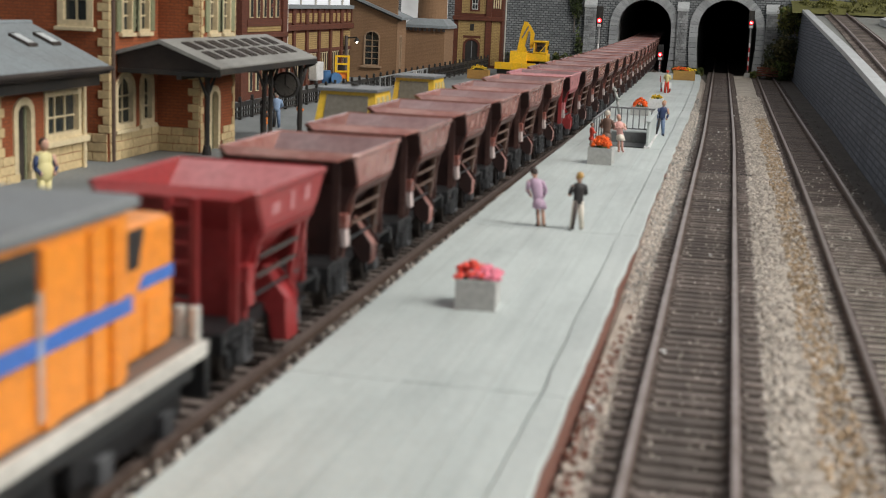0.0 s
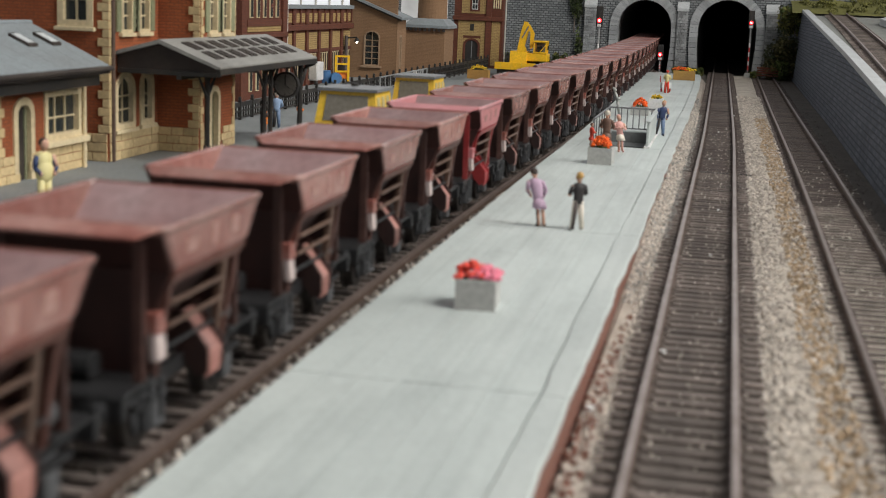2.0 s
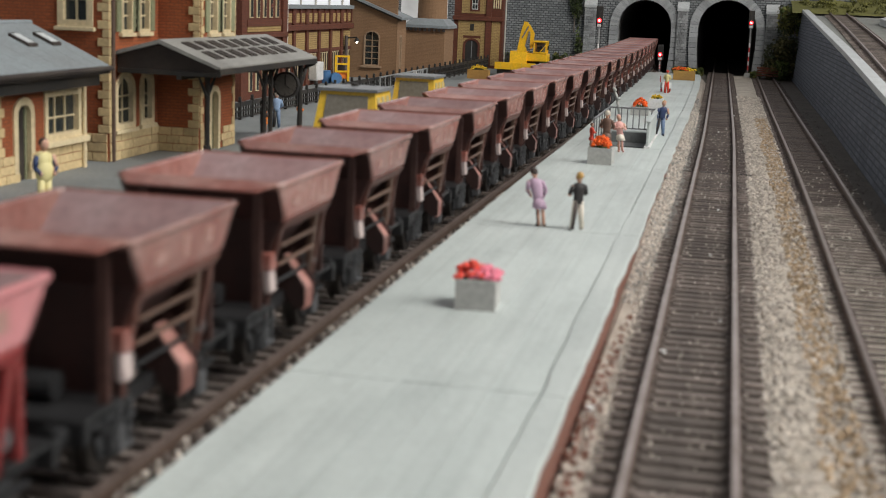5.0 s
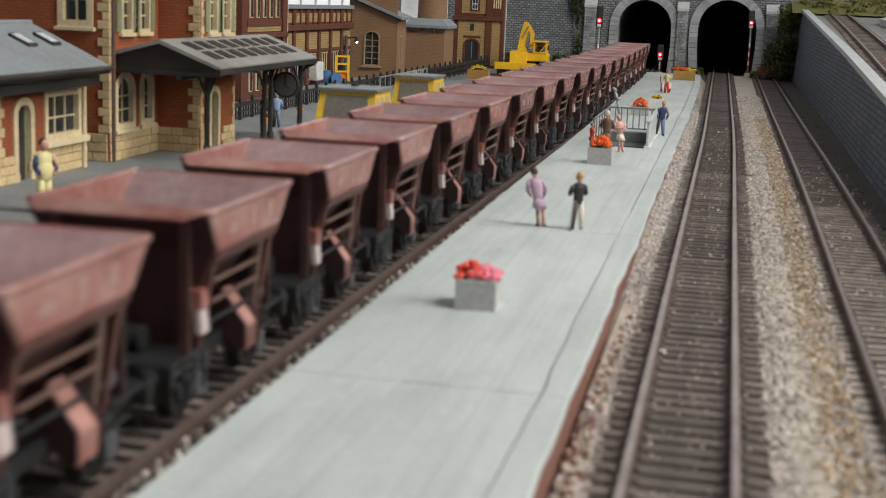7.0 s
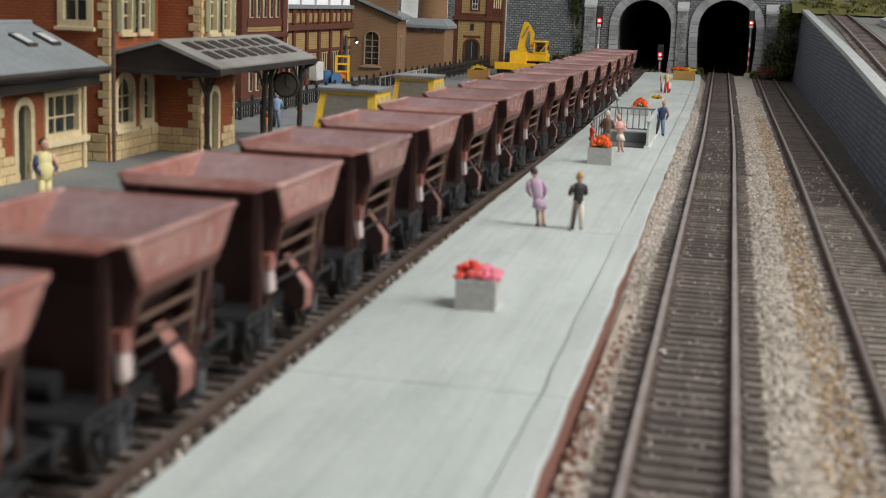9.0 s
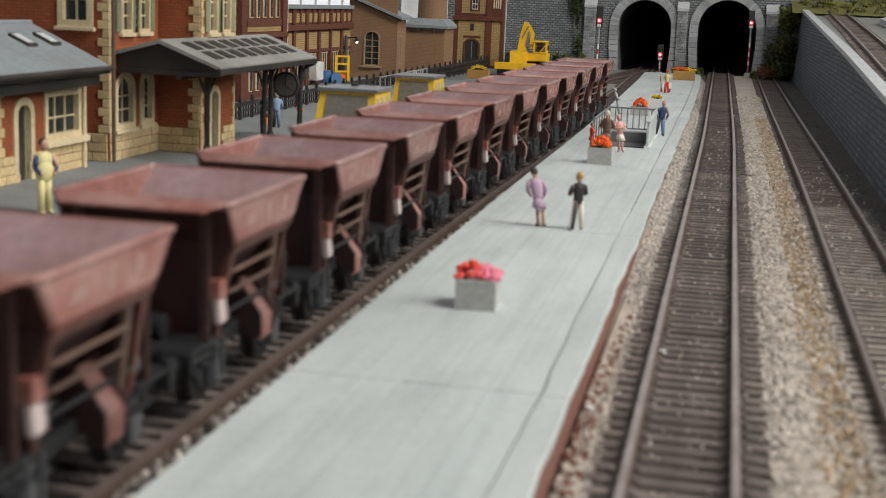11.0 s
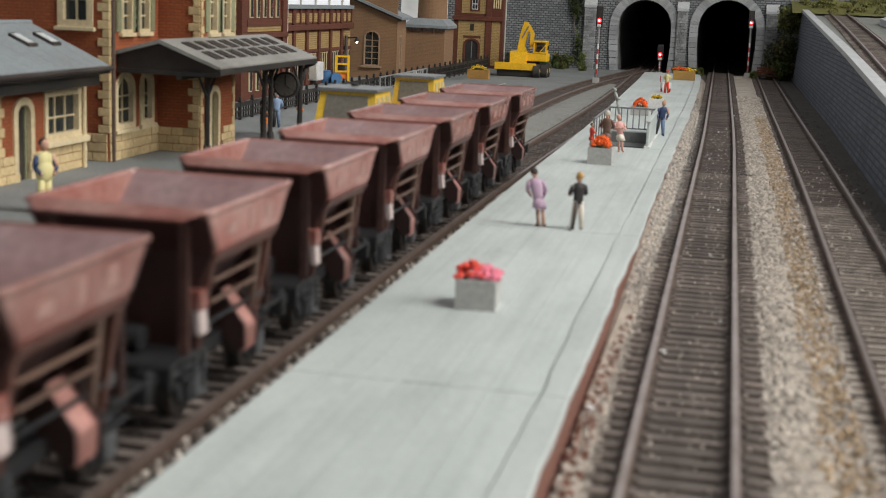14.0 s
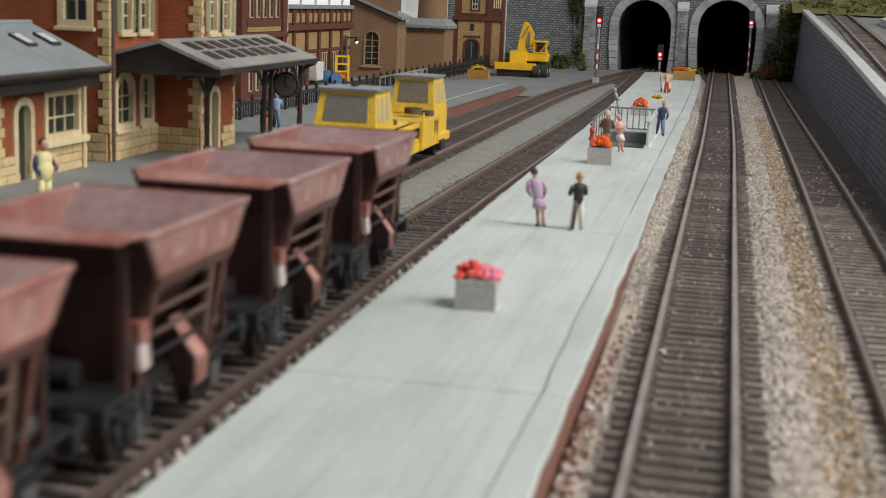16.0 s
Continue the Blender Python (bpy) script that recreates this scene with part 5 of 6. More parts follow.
dw = window(a1, *dd, arched=True, fw=2.7, door="darkroom")
part("open_leaf", box(B(), 75.4, 76.6, 1.0, 1.4, 5, 30), M["shutter"], dw, "door leaf edge")
window(a1, *wn, fw=2.2, bars=(2, 1))
part("window_sill", box(B(), 84.5, 117.0, -3.0, 0.5, 15.2, 17.4, 0.3), M["cream"], a1, "deep cream sill")
blocks(a1, 0, 117, 5, 14.6, 3, 10, skip=((65, 80),))
quoins(a1, 55, 1, 14.6, 44, wide=4.5)
sg = part("name_sign", box(B(), 91, 110, -0.4, -0.05, 36.6, 40.6), M["cream"], a1, "small sign with red lettering")
for k in range(6):
    part("letter_bar", box(B(), 92 + k * 2.9, 94.0 + k * 2.9, -0.65, -0.4, 37.3, 39.9), M["red"], sg)
panel(an, "red_brick", -239.5, 467, 180, 80, 5, 46)
panel(an, "red_brick", -320, 350, 0, 80.5, 5, 46)
ar = part("roof", prism(B(), [(-259, 57.8), (-259, 59.2), (-325, 44.6), (-325, 43.2)], "y", 346, 463), M["slate"], an, "grey sheet roof")
for k in range(13):
    y0 = 346 + k * 9.0
    part("roof_sheet", prism(B(), [(-226.5, 43.2), (-226.5, 44.6), (-259, 59.2), (-259, 57.8)], "y", y0, y0 + 8.85), M["slate"], ar)
part("ridge_cap", bar(B(), (-259, 346, 59.0), (-259, 463.6, 59.0), 1.0), M["slate"], ar)
part("bargeboard", prism(B(), [(-226.3, 41.5), (-226.3, 43.6), (-259, 58.0), (-259, 56.0)], "y", 461.5, 463.3), M["lead"], ar)
part("eaves_board", box(B(), -239.4, -226.8, 346, 462.6, 41.4, 43.1), M["lead"], ar, "dark eaves board")
# fascia made deep and black so that it also paints the eaves shadow
part("fascia", box(B(), -231.4, -230.2, 346, 462.4, 37.0, 41.3), M["iron"], ar, "fascia board, black for the eaves shadow")
part("gutter", bar(B(), (-225.6, 346, 43.4), (-225.6, 463.2, 43.4), 1.0), M["lead"], ar)
for y in (431, 448):
    sk = part("skylight", prism(B(), [(-241.5, 51.0), (-241.5, 52.4), (-249.5, 56.0), (-249.5, 54.6)], "y", y, y + 6.5), M["lead"], ar, "framed skylight")
    part("skylight_pane", prism(B(), [(-242.4, 52.3), (-242.4, 53.0), (-248.6, 55.8), (-248.6, 55.0)], "y", y + 1.0, y + 5.5), M["skylight"], sk)
part("downpipe", bar(B(), (-238.2, 465.5, 5), (-238.2, 465.5, 42), 0.9), M["cream"], an)

# platform canopy -------------------------------------------------
cp = thing("platform_canopy", 0, 0, 0, 0, "open iron platform canopy with ribbed grey gabled roof", "canopy")
rl = part("roof", prism(B(), [(-192.5, 43.0), (-192.5, 44.3), (-218, 54.0), (-218, 52.4)], "y", 488, 612), M["canopy_roof"], cp, "grey ribbed roof slope")
part("roof", prism(B(), [(-218, 52.4), (-218, 54.0), (-236.8, 48.6), (-236.8, 47.2)], "y", 488, 529.9), M["canopy_roof"], cp)
part("roof", prism(B(), [(-217.99, 52.4), (-217.99, 54.0), (-234, 48.6), (-234, 47.2)], "y", 570.5, 612), M["canopy_roof"], cp)
for k in range(8):
    for j, (f0, f1) in enumerate(((0.24, 0.50), (0.58, 0.84))):
        for h in range(3):
            y = 500 + k * 13.2 + h * 3.0
            part("roof_light", prism(B(), [(-192.5 - 25.5 * f0, 44.35 + 9.7 * f0), (-192.5 - 25.5 * f0, 44.75 + 9.7 * f0), (-192.5 - 25.5 * f1, 44.75 + 9.7 * f1), (-192.5 - 25.5 * f1, 44.35 + 9.7 * f1)], "y", y, y + 2.1), M["lead"], rl)
part("gable", prism(B(), [(-194, 42.0), (-193.5, 43.4), (-218, 52.6), (-236.6, 47.4), (-236.6, 42.0)], "y", 490.5, 491.5), M["lead"], cp, "dark boarded gable")
part("gable", prism(B(), [(-194, 42.0), (-193.5, 43.4), (-218, 52.6), (-234, 47.4), (-234, 42.0)], "y", 609, 610), M["lead"], cp, "dark boarded gable")
part("eaves_beam", box(B(), -211, -209, 489, 611, 38.6, 41.6), M["iron"], cp)
part("fascia", box(B(), -193.6, -192.2, 488, 612, 41.2, 43.6), M["iron"], cp)
for y, cx in ((526, -213.0), (588, -210.0), (597, -210.0), (609, -199.4)):
    po = part("column", bar(B(), (cx, y, 5), (cx, y, 41.5), 1.2), M["iron"], cp, "black iron column")
    part("column_foot", bar(B(), (cx, y, 5), (cx, y, 9), 2.1, 10, 1.5), M["iron"], po)
    for s in (-1, 1):
        bm = B()
        pts = [(cx, y + s * (1 + 11 * math.sin(a)), 41 - 11 * (1 - math.sin(a + 0)) * 1.0 - (0 if a else 0)) for a in np.linspace(0, math.pi / 2, 5)]
        for p, q in zip(pts, pts[1:]):
            bar(bm, p, q, 0.6, 6)
        part("bracket", bm, M["iron"], po)
    bm = B()
    for dx in (0, 4, 8):
        bar(bm, (cx + dx * 0.9, y, 41.5 - 0.2), (cx, y, 33 + dx * 0.6), 0.5, 6)
    part("strut", bm, M["iron"], po)
for y in (489.8, 532, 575, 610):
    part("cross_beam", box(B(), -236 if y < 530 else -214, -193, y - 0.6, y + 0.6, 40.2, 42.0), M["iron"], cp)
ck = thing("platform_clock", -204.0, 602, 26, 0, "round black station clock hanging under the canopy", "clock")
part("case", bar(B(), (0, -1.6, 5), (0, 1.6, 5), 6.2, 28), M["iron"], ck)
part("dial", bar(B(), (0, -1.9, 5), (0, -1.6, 5), 5.2, 28), M["dial"], ck, "grey dial")
part("clock_pointer", box(B(), -0.3, 0.3, -2.1, -1.9, 5, 9.4), M["iron"], ck)
part("clock_pointer", beam(B(), (0, -2.0, 5), (2.6, -2.0, 3.4), 0.7, 0.2), M["iron"], ck)
for k in range(12):
    a = k * math.pi / 6
    part("hour_mark", beam(B(), (4.0 * math.sin(a), -1.98, 5 + 4.0 * math.cos(a)), (4.9 * math.sin(a), -1.98, 5 + 4.9 * math.cos(a)), 0.45, 0.15), M["iron"], ck)
part("hanger", bar(B(), (0, 0, 9.6), (0, 0, 14.6), 0.6), M["iron"], ck)

# factory with red frame and yellow infill --------------------------
fa = thing("factory_hall", 0, 0, 0, 0, "tall dark-red and yellow brick factory hall with narrow windows", "factory")
f1 = panel(fa, "dark_brick", -300, 792, 90, 88, 5, 110, label="red brick frame")
panel(fa, "dark_brick", -360, 792, 0, 60, 5, 110)
panel(fa, "dark_brick", -300, 880, 180, 60, 5, 110)
for z0, z1 in ((48, 51.5), (37.5, 42)):
    part("yellow_infill", box(B(), 14, 78, -0.5, -0.02, z0, z1), M["yellow_brick"], f1, "yellow brick panel")
for u in (0, 79.0):
    part("pilaster", box(B(), u, u + 9, -1.8, -0.02, 5, 110, 0.2), M["dark_brick"], f1)
part("string_course", box(B(), -0.4, 88.4, -2.4, -0.02, 44, 47.4, 0.3), M["dark_brick"], f1)
part("string_course", box(B(), 12, 78, -1.2, -0.02, 51.6, 56, 0.2), M["dark_brick"], f1)
for k in range(5):
    u = 16.0 + k * 12.5
    part("narrow_window", box(B(), u + 1.4, u + 6.6, -0.9, -0.02, 57, 84), M["cream"], f1, "tall narrow light")
    part("narrow_pane", box(B(), u + 2.2, u + 5.8, -1.1, -0.9, 57.6, 84), M["pane"], f1)
    part("narrow_window", box(B(), u + 1.4, u + 6.6, -0.9, -0.02, 10, 36), M["cream"], f1, "tall narrow light")
    part("narrow_pane", box(B(), u + 2.2, u + 5.8, -1.1, -0.9, 10.6, 36), M["pane"], f1)
part("drainpipe", bar(B(), (89.4, -1.0, 5), (89.4, -1.0, 110), 0.7), M["offwhite"], f1, "white drainpipe")

lw = thing("factory_wing", 0, 0, 0, 0, "long two-storey yellow-brick factory wing with red brick piers", "factory")
l1 = panel(lw, "dark_brick", -312, 900, 90, 184, 5, 64.5, label="brick front")
for k in range(6):
    u = 4 + k * 30.5
    part("pier", box(B(), u - 3.5, u + 1.5, -1.6, -0.02, 5, 64.5, 0.3), M["dark_brick"], l1)
    part("yellow_infill", box(B(), u + 2.6, u + 25.4, -0.5, -0.02, 32, 45), M["yellow_brick"], l1, "yellow brick panel")
    part("corbel", box(B(), u + 1.6, u + 26.5, -1.0, -0.02, 29.5, 32, 0.2), M["dark_brick"], l1)
    for j in range(2):
        part("yellow_infill", box(B(), u + 2.4 + j * 13, u + 11.6 + j * 13, -0.6, -0.02, 52.4, 59.2), M["yellow_brick"], l1, "yellow brick panel")
        part("pier", box(B(), u + 12.0 + j * 13.5, u + 14.4 + j * 13.5, -1.4, -0.02, 51.5, 63, 0.2), M["dark_brick"], l1)
    for j in range(4):
        part("narrow_window", box(B(), u + 3.9 + j * 5.6, u + 6.7 + j * 5.6, -0.7, -0.02, 9, 29), M["cream"], l1, "tall narrow light")
        part("narrow_pane", box(B(), u + 4.4 + j * 5.6, u + 6.2 + j * 5.6, -0.9, -0.7, 9.6, 28.4), M["pane"], l1)
part("cornice", box(B(), 0, 184, -3.0, -0.02, 46.6, 50.8, 0.5), M["dark_brick"], l1)
part("parapet", box(B(), -1, 185, -2.6, 4, 62.4, 65.4, 0.4), M["slate"], l1, "grey parapet")
for k in range(5):
    part("finial", ball(bar(B(), (14 + k * 36, 0, 65), (14 + k * 36, 0, 68), 0.9, 8), 14 + k * 36, 0, 68.6, 1.2, sub=1), M["offwhite"], l1, "white finial")
panel(lw, "dark_brick", -400, 900, 0, 88, 5, 64.5)
part("flat_roof", box(B(), -400, -313, 901, 1084, 60, 62), M["slate"], lw)

# brown boiler house with a round-headed window ----------------------
bh = thing("boiler_house", 0, 0, 0, 0, "plain brown-brick boiler house with arched window and grey roof", "boiler house")
wo = (13.5, 27.5, 15.5, 45.0)
b1 = panel(bh, "brown_brick", -318, 1100, 0, 42, 5, 72, [wo], label="brown gable wall")
window(b1, *wo, arched=True, fw=1.0, frame_mat="tan", brick="brown_brick", bars=(1, 4))
part("window_ledge", box(B(), 11.5, 29.5, -2.0, 0.2, 13.6, 15.4, 0.3), M["tan"], b1)
b2 = panel(bh, "brown_brick", -276, 1100, 90, 32, 5, 56, [(9, 17, 14, 42)], label="brown side wall")
window(b2, 9, 17, 14, 42, arched=True, fw=1.6, frame_mat="tan", brick="brown_brick", door="brown_brick")
part("corner_strip", box(B(), -0.2, 2.5, -0.5, -0.02, 5, 56, 0.2), M["brown_brick"], b2)
panel(bh, "brown_brick", -276, 1132, 180, 42, 5, 56)
bm = B()
prism(bm, [(-271, 55.0), (-271, 57.2), (-330, 79.5), (-330, 77.3)], "y", 1096, 1136)
part("roof", bm, M["slate"], bh, "pale grey pitched roof")
part("verge", prism(B(), [(-271.2, 53.6), (-271.2, 55.2), (-330, 77.4), (-330, 75.8)], "y", 1097, 1099.6), M["lead"], bh)

# chimney base --------------------------------------------------------
cb = thing("chimney_tower", 0, 0, 0, 0, "brown-brick chimney on a low base with grey lead skirt", "chimney")
panel(cb, "brown_brick", -293, 1200, 0, 37, 5, 47, label="brown base wall")
panel(cb, "brown_brick", -256, 1200, 90, 40, 5, 47, label="brown base wall")
panel(cb, "brown_brick", -256, 1240, 180, 37, 5, 47)
panel(cb, "brown_brick", -293, 1240, 270, 40, 5, 47)
part("skirt", loft(B(), [[(-294.5, 1198, 47), (-253, 1198, 47), (-253, 1242, 47), (-294.5, 1242, 47)], [(-294.5, 1198, 49.5), (-253, 1198, 49.5), (-253, 1242, 49.5), (-294.5, 1242, 49.5)], [(-288, 1205, 55.5), (-259, 1205, 55.5), (-259, 1236, 55.5), (-288, 1236, 55.5)]]), M["slate"], cb, "grey lead skirt roof")
for k in range(9):
    part("dentil", box(B(), -293 + k * 4.4, -290.8 + k * 4.4, 1197.4, 1199.9, 44.2, 46.8), M["lead"], cb)
part("shaft", bar(B(), (-272.5, 1220, 55), (-272.5, 1220, 170), 13.8, 28, 11.5), M["brown_brick"], cb, "round brown chimney shaft")

# gate house ---------------------------------------------------------
gh = thing("gate_house", 0, 0, 0, 0, "red and yellow brick gate house with arched dark door", "gate house")
g1 = panel(gh, "dark_brick", -289, 1400, 0, 52, 3, 120, [(11, 29, 3, 34)], label="red brick front")
part("yellow_infill", box(B(), 5, 34, -0.6, -0.02, 36.5, 52), M["yellow_brick"], g1, "yellow brick panel")
for a, b in ((5, 10.6), (29.4, 34)):
    part("yellow_infill", box(B(), a, b, -0.6, -0.02, 6, 36.5), M["yellow_brick"], g1, "yellow brick panel")
part("yellow_infill", box(B(), 8, 34, -0.6, -0.02, 60, 110), M["yellow_brick"], g1, "yellow brick panel")
part("yellow_infill", box(B(), 41, 50, -0.6, -0.02, 6, 52), M["yellow_brick"], g1, "yellow brick panel")
dw = window(g1, 11, 29, 3, 34, arched=True, fw=2.0, frame_mat="dark_brick", brick="yellow_brick", door="iron")
part("door_bar", box(B(), 19.6, 20.4, 1.0, 1.4, 3, 31), M["steel"], dw)
part("string_course", box(B(), -1, 53, -3, -0.02, 52.5, 57, 0.5), M["dark_brick"], g1)
part("pier", box(B(), 34.5, 40.5, -2, -0.02, 3, 120, 0.3), M["dark_brick"], g1)
part("ornament", box(B(), 18, 22, -1.2, -0.6, 42, 49, 0.5), M["iron"], g1, "dark iron ornament")
gw = part("upper_window", box(B(), 17, 27.5, -1.1, -0.6, 62, 92), M["dark_brick"], g1)
part("sash", box(B(), 19, 25.5, -1.4, -1.1, 64, 92), M["white"], gw, "white sash window")
for i in range(2):
    for j in range(5):
        part("pane", box(B(), 19.7 + i * 3, 22 + i * 3, -1.6, -1.4, 65 + j * 5.4, 69.4 + j * 5.4), M["pane"], gw)
for k in range(4):
    part("narrow_window", box(B(), 42 + k * 2.3, 43.2 + k * 2.3, -0.9, -0.02, 66, 110), M["cream"], g1)
panel(gh, "dark_brick", -237, 1400, 90, 16, 3, 120)
panel(gh, "dark_brick", -237, 1416, 180, 52, 3, 120)
part("drainpipe", bar(B(), (-233, 1398, 3), (-233, 1398, 120), 0.7), M["offwhite"], gh, "white drainpipe")
bw = thing("white_building", 0, 0, 0, 0, "white rendered building behind the boiler house", "building")
part("body", box(B(), -330, -290, 1330, 1370, -6, 86), M["wall_paint"], bw)
part("louvre", box(B(), -303, -295, 1329.4, 1329.9, 72, 82), M["steel"], bw)

# room behind the layout
rm = thing("wall_room", 0, 0, 0, 0, "plain white wall of the exhibition room", "wall", kind="structure")
part("plaster", box(B(), -2600, 1800, 3400, 3420, -900, 2600), M["backdrop"], rm, "far wall with an added glow")
part("plaster", box(B(), -1720, -1700, -1500, 3400, -900, 2600), M["wall_paint"], rm)

# ---------------------------------------------------------------- greenery and hill


def bush(name, x, y, z, rx, ry, rz, n, mats, label, category="bush", s=1.5, clumps=5):
    t = thing(name, x, y, z, 0, label, category)
    rng = np.random.default_rng(int(abs(x * 7 + y)))
    part("stem", bar(bar(B(), (0, 0, 0), (0, 0, rz), 0.9, 6, 0.4), (0, 0, rz * 0.3), (rx * 0.5, 0, rz), 0.6, 6, 0.3), M["sleeper"], t)
    for k in range(clumps):
        bm = B()
        for _ in range(3):
            leaves(bm, rng, n // (clumps * 3), rng.uniform(-0.6, 0.6) * rx, rng.uniform(-0.5, 0.5) * ry, rz * rng.uniform(0.35, 1.3), rx * 0.55, ry * 0.6, rz * 0.5, s)
        tagged(part("leaf_clump", bm, M[mats[k % len(mats)]], t), kind="stuff")
    return t


bush("bush", 60, 1586, -4, 24, 22, 32, 3600, ("leaf_dark", "leaf_olive", "leaf"), "dark green bush against the tunnel wall", s=1.9)
bush("bush", 72, 1612, 48, 22, 18, 22, 1800, ("leaf_dark", "moss", "leaf"), "dark green bush over the wall end", s=1.9)
bush("ivy", -188, 1636, 40, 9, 3, 45, 1500, ("leaf_dark", "leaf"), "dark ivy climbing the grey stone wall", "ivy", s=1.6)
bush("ivy", -180, 1634, 4, 6, 4, 26, 700, ("leaf_dark", "leaf"), "dark ivy climbing the grey stone wall", "ivy", s=1.4)
for i, (x, y, r) in enumerate(((-222, 1600, 9), (-205, 1612, 10), (-190, 1604, 9), (-240, 1610, 9), (-172, 1600, 6), (-258, 1598, 8), (-228, 1560, 5), (-168, 1575, 5), (-214, 1580, 8), (-196, 1585, 8), (-236, 1585, 7), (-56, 1622, 7), (-42, 1625, 6), (-34, 1620, 5), (-62, 1605, 5), (27, 1618, 6), (33, 1600, 5), (-36, 1540, 5))):
    bush("weed_tuft", x, y, -4, r, 6, 13 if i < 6 else 6, 620, ("leaf", "moss"), "low green weeds at the foot of the stone wall", "weeds", s=1.3, clumps=3)
hill = thing("hillside", 0, 0, 0, 0, "mossy green hillside above the upper track", "hillside", kind="structure")
bm = B()
grid = []
for j in range(22):
    row = []
    for i in range(30):
        x, y = 66 + i * 18.0, 1575 + j * 14.0
        u = j / 21
        row.append(bm.verts.new((x, y, ramp_z(1590) - 4 + 75 * u ** 0.8 * (0.6 + 0.02 * i) + 5 * noise.noise(Vector((x * 0.03, y * 0.03, 1))) * min(1, u * 5))))
    grid.append(row)
for j in range(21):
    for i in range(29):
        bm.faces.new((grid[j][i], grid[j][i + 1], grid[j + 1][i + 1], grid[j + 1][i]))
part("turf", bm, M["moss"], hill, "mossy turf", True)
bm = B()
rng = np.random.default_rng(3)
for _ in range(130):
    x, y = rng.uniform(80, 420), rng.uniform(1578, 1720)
    u = (y - 1575) / 294
    leaves(bm, rng, 45, x, y, ramp_z(1590) - 2 + 75 * u ** 0.8 * (0.6 + 0.02 * (x - 66) / 18), 9, 7, 4.5, 1.5)
tagged(part("grass_clumps", bm, M["moss"], hill, "yellow-green grass clumps"), kind="stuff")
bm = B()
for _ in range(60):
    x, y = rng.uniform(110, 420), rng.uniform(1660, 1780)
    leaves(bm, rng, 60, x, y, rng.uniform(95, 150), 11, 9, 9, 1.8)
tagged(part("shrubs", bm, M["woodbox"], hill, "russet shrubs"), kind="stuff")
kb = thing("road_kerb", 152, 1395, 62, 0, "pale concrete kerb of a road above the ramp", "kerb", kind="structure")
part("kerb", loft(B(), [[(x, y, 0 + z), (x + 40, y, 0 + z), (x + 40, y, 9 + z), (x, y, 9 + z)] for x, y, z in ((0, -260, -9), (-3, -60, -2), (-5, 40, 1), (10, 90, 4))]), M["coping"], kb)

# ---------------------------------------------------------------- signals


def signal(x, y, h, lamp, label, low=False):
    s = thing("railway_signal", x, y, -3, 0, label, "railway signal", "red light signals")
    part("foot", box(B(), -3.2, 3.2, -3.2, 3.2, 0, 5.5, 0.6), M["box_grey"], s, "grey concrete foot")
    pole = part("pole", bar(B(), (0, 0, 5), (0, 0, h - 4), 0.8), M["steel"], s, "thin steel pole")
    n = 9
    a, b = 9.0, max(lamp - 8, 14)
    for k in range(n):
        z0 = a + (b - a) * k / n
        part("band", bar(B(), (0, 0, z0), (0, 0, z0 + (b - a) / n), 0.92, 10), M["palepole" if k > 5 else "white" if k % 2 else "red"], pole)
    hd = part("head", box(B(), -3.4, 3.4, -1.2, 1.6, lamp - 6.5, lamp + 14 if not low else lamp + 11, 0.8), M["iron"], s, "black signal head")
    part("hood", bar(B(), (0, -2.6, lamp), (0, -1.1, lamp), 2.6, 14), M["iron"], hd)
    part("red_lens", bar(B(), (0, -2.9, lamp), (0, -2.6, lamp), 2.3, 14), M["signal_red"], hd, "glowing red lens")
    part("lens_core", bar(B(), (0, -3.1, lamp), (0, -2.9, lamp), 0.95, 10), M["signal_white"], hd)
    for dz in (5.0, 9.0):
        part("dark_lens", bar(B(), (0, -1.6, lamp + dz), (0, -1.1, lamp + dz), 1.5, 12), M["tyre"], hd)
    for dz in (-4.4,):
        part("number_board", box(B(), -1.9, 1.9, -1.6, -1.2, lamp + dz - 1.6, lamp + dz + 1.2), M["white"], hd, "small white board")
    part("ladder", beam(beam(B(), (1.6, 1.6, 5), (1.6, 1.6, lamp), 0.35, 0.35), (-1.6, 1.6, 5), (-1.6, 1.6, lamp), 0.35, 0.35), M["iron"], s)
    return s


signal(-128.7, 1337, 74, 62, "tall red light signal on a thin banded pole")
signal(-76.5, 1530, 40, 25, "short red light signal beside the tunnel mouth", True)
signal(22.0, 1612, 78, 64, "tall red light signal on a thin banded pole")

# ---------------------------------------------------------------- planters and dolls


def planter(x, y, z, w, l, h, flowers, label, rz=0, mat="box_grey"):
    p = thing("flower_planter", x, y, z, rz, label, "planter", "planters on the platforms")
    bm = B()
    t = 0.9
    for a, b, c, d in ((-w / 2, w / 2, -l / 2, -l / 2 + t), (-w / 2, w / 2, l / 2 - t, l / 2), (-w / 2, -w / 2 + t, -l / 2 + t, l / 2 - t), (w / 2 - t, w / 2, -l / 2 + t, l / 2 - t)):
        box(bm, a, b, c, d, 0, h)
    part("box", bm, M[mat], p)
    part("soil", box(B(), -w / 2 + t, w / 2 - t, -l / 2 + t, l / 2 - t, 0.3, h - 0.8), M["sleeper"], p)
    rng = np.random.default_rng(int(abs(x * 3 + y)))
    for mname, n, cx, hz in flowers:
        bm = B()
        for _ in range(n):
            u, v = rng.uniform(-1, 1), rng.uniform(-1, 1)
            px, py = cx + u * (w * 0.36), v * l * 0.40
            pz = h - 0.4 + hz * (1 - 0.5 * u * u - 0.4 * v * v) * rng.uniform(0.4, 1)
            r = rng.uniform(0.55, 1.0)
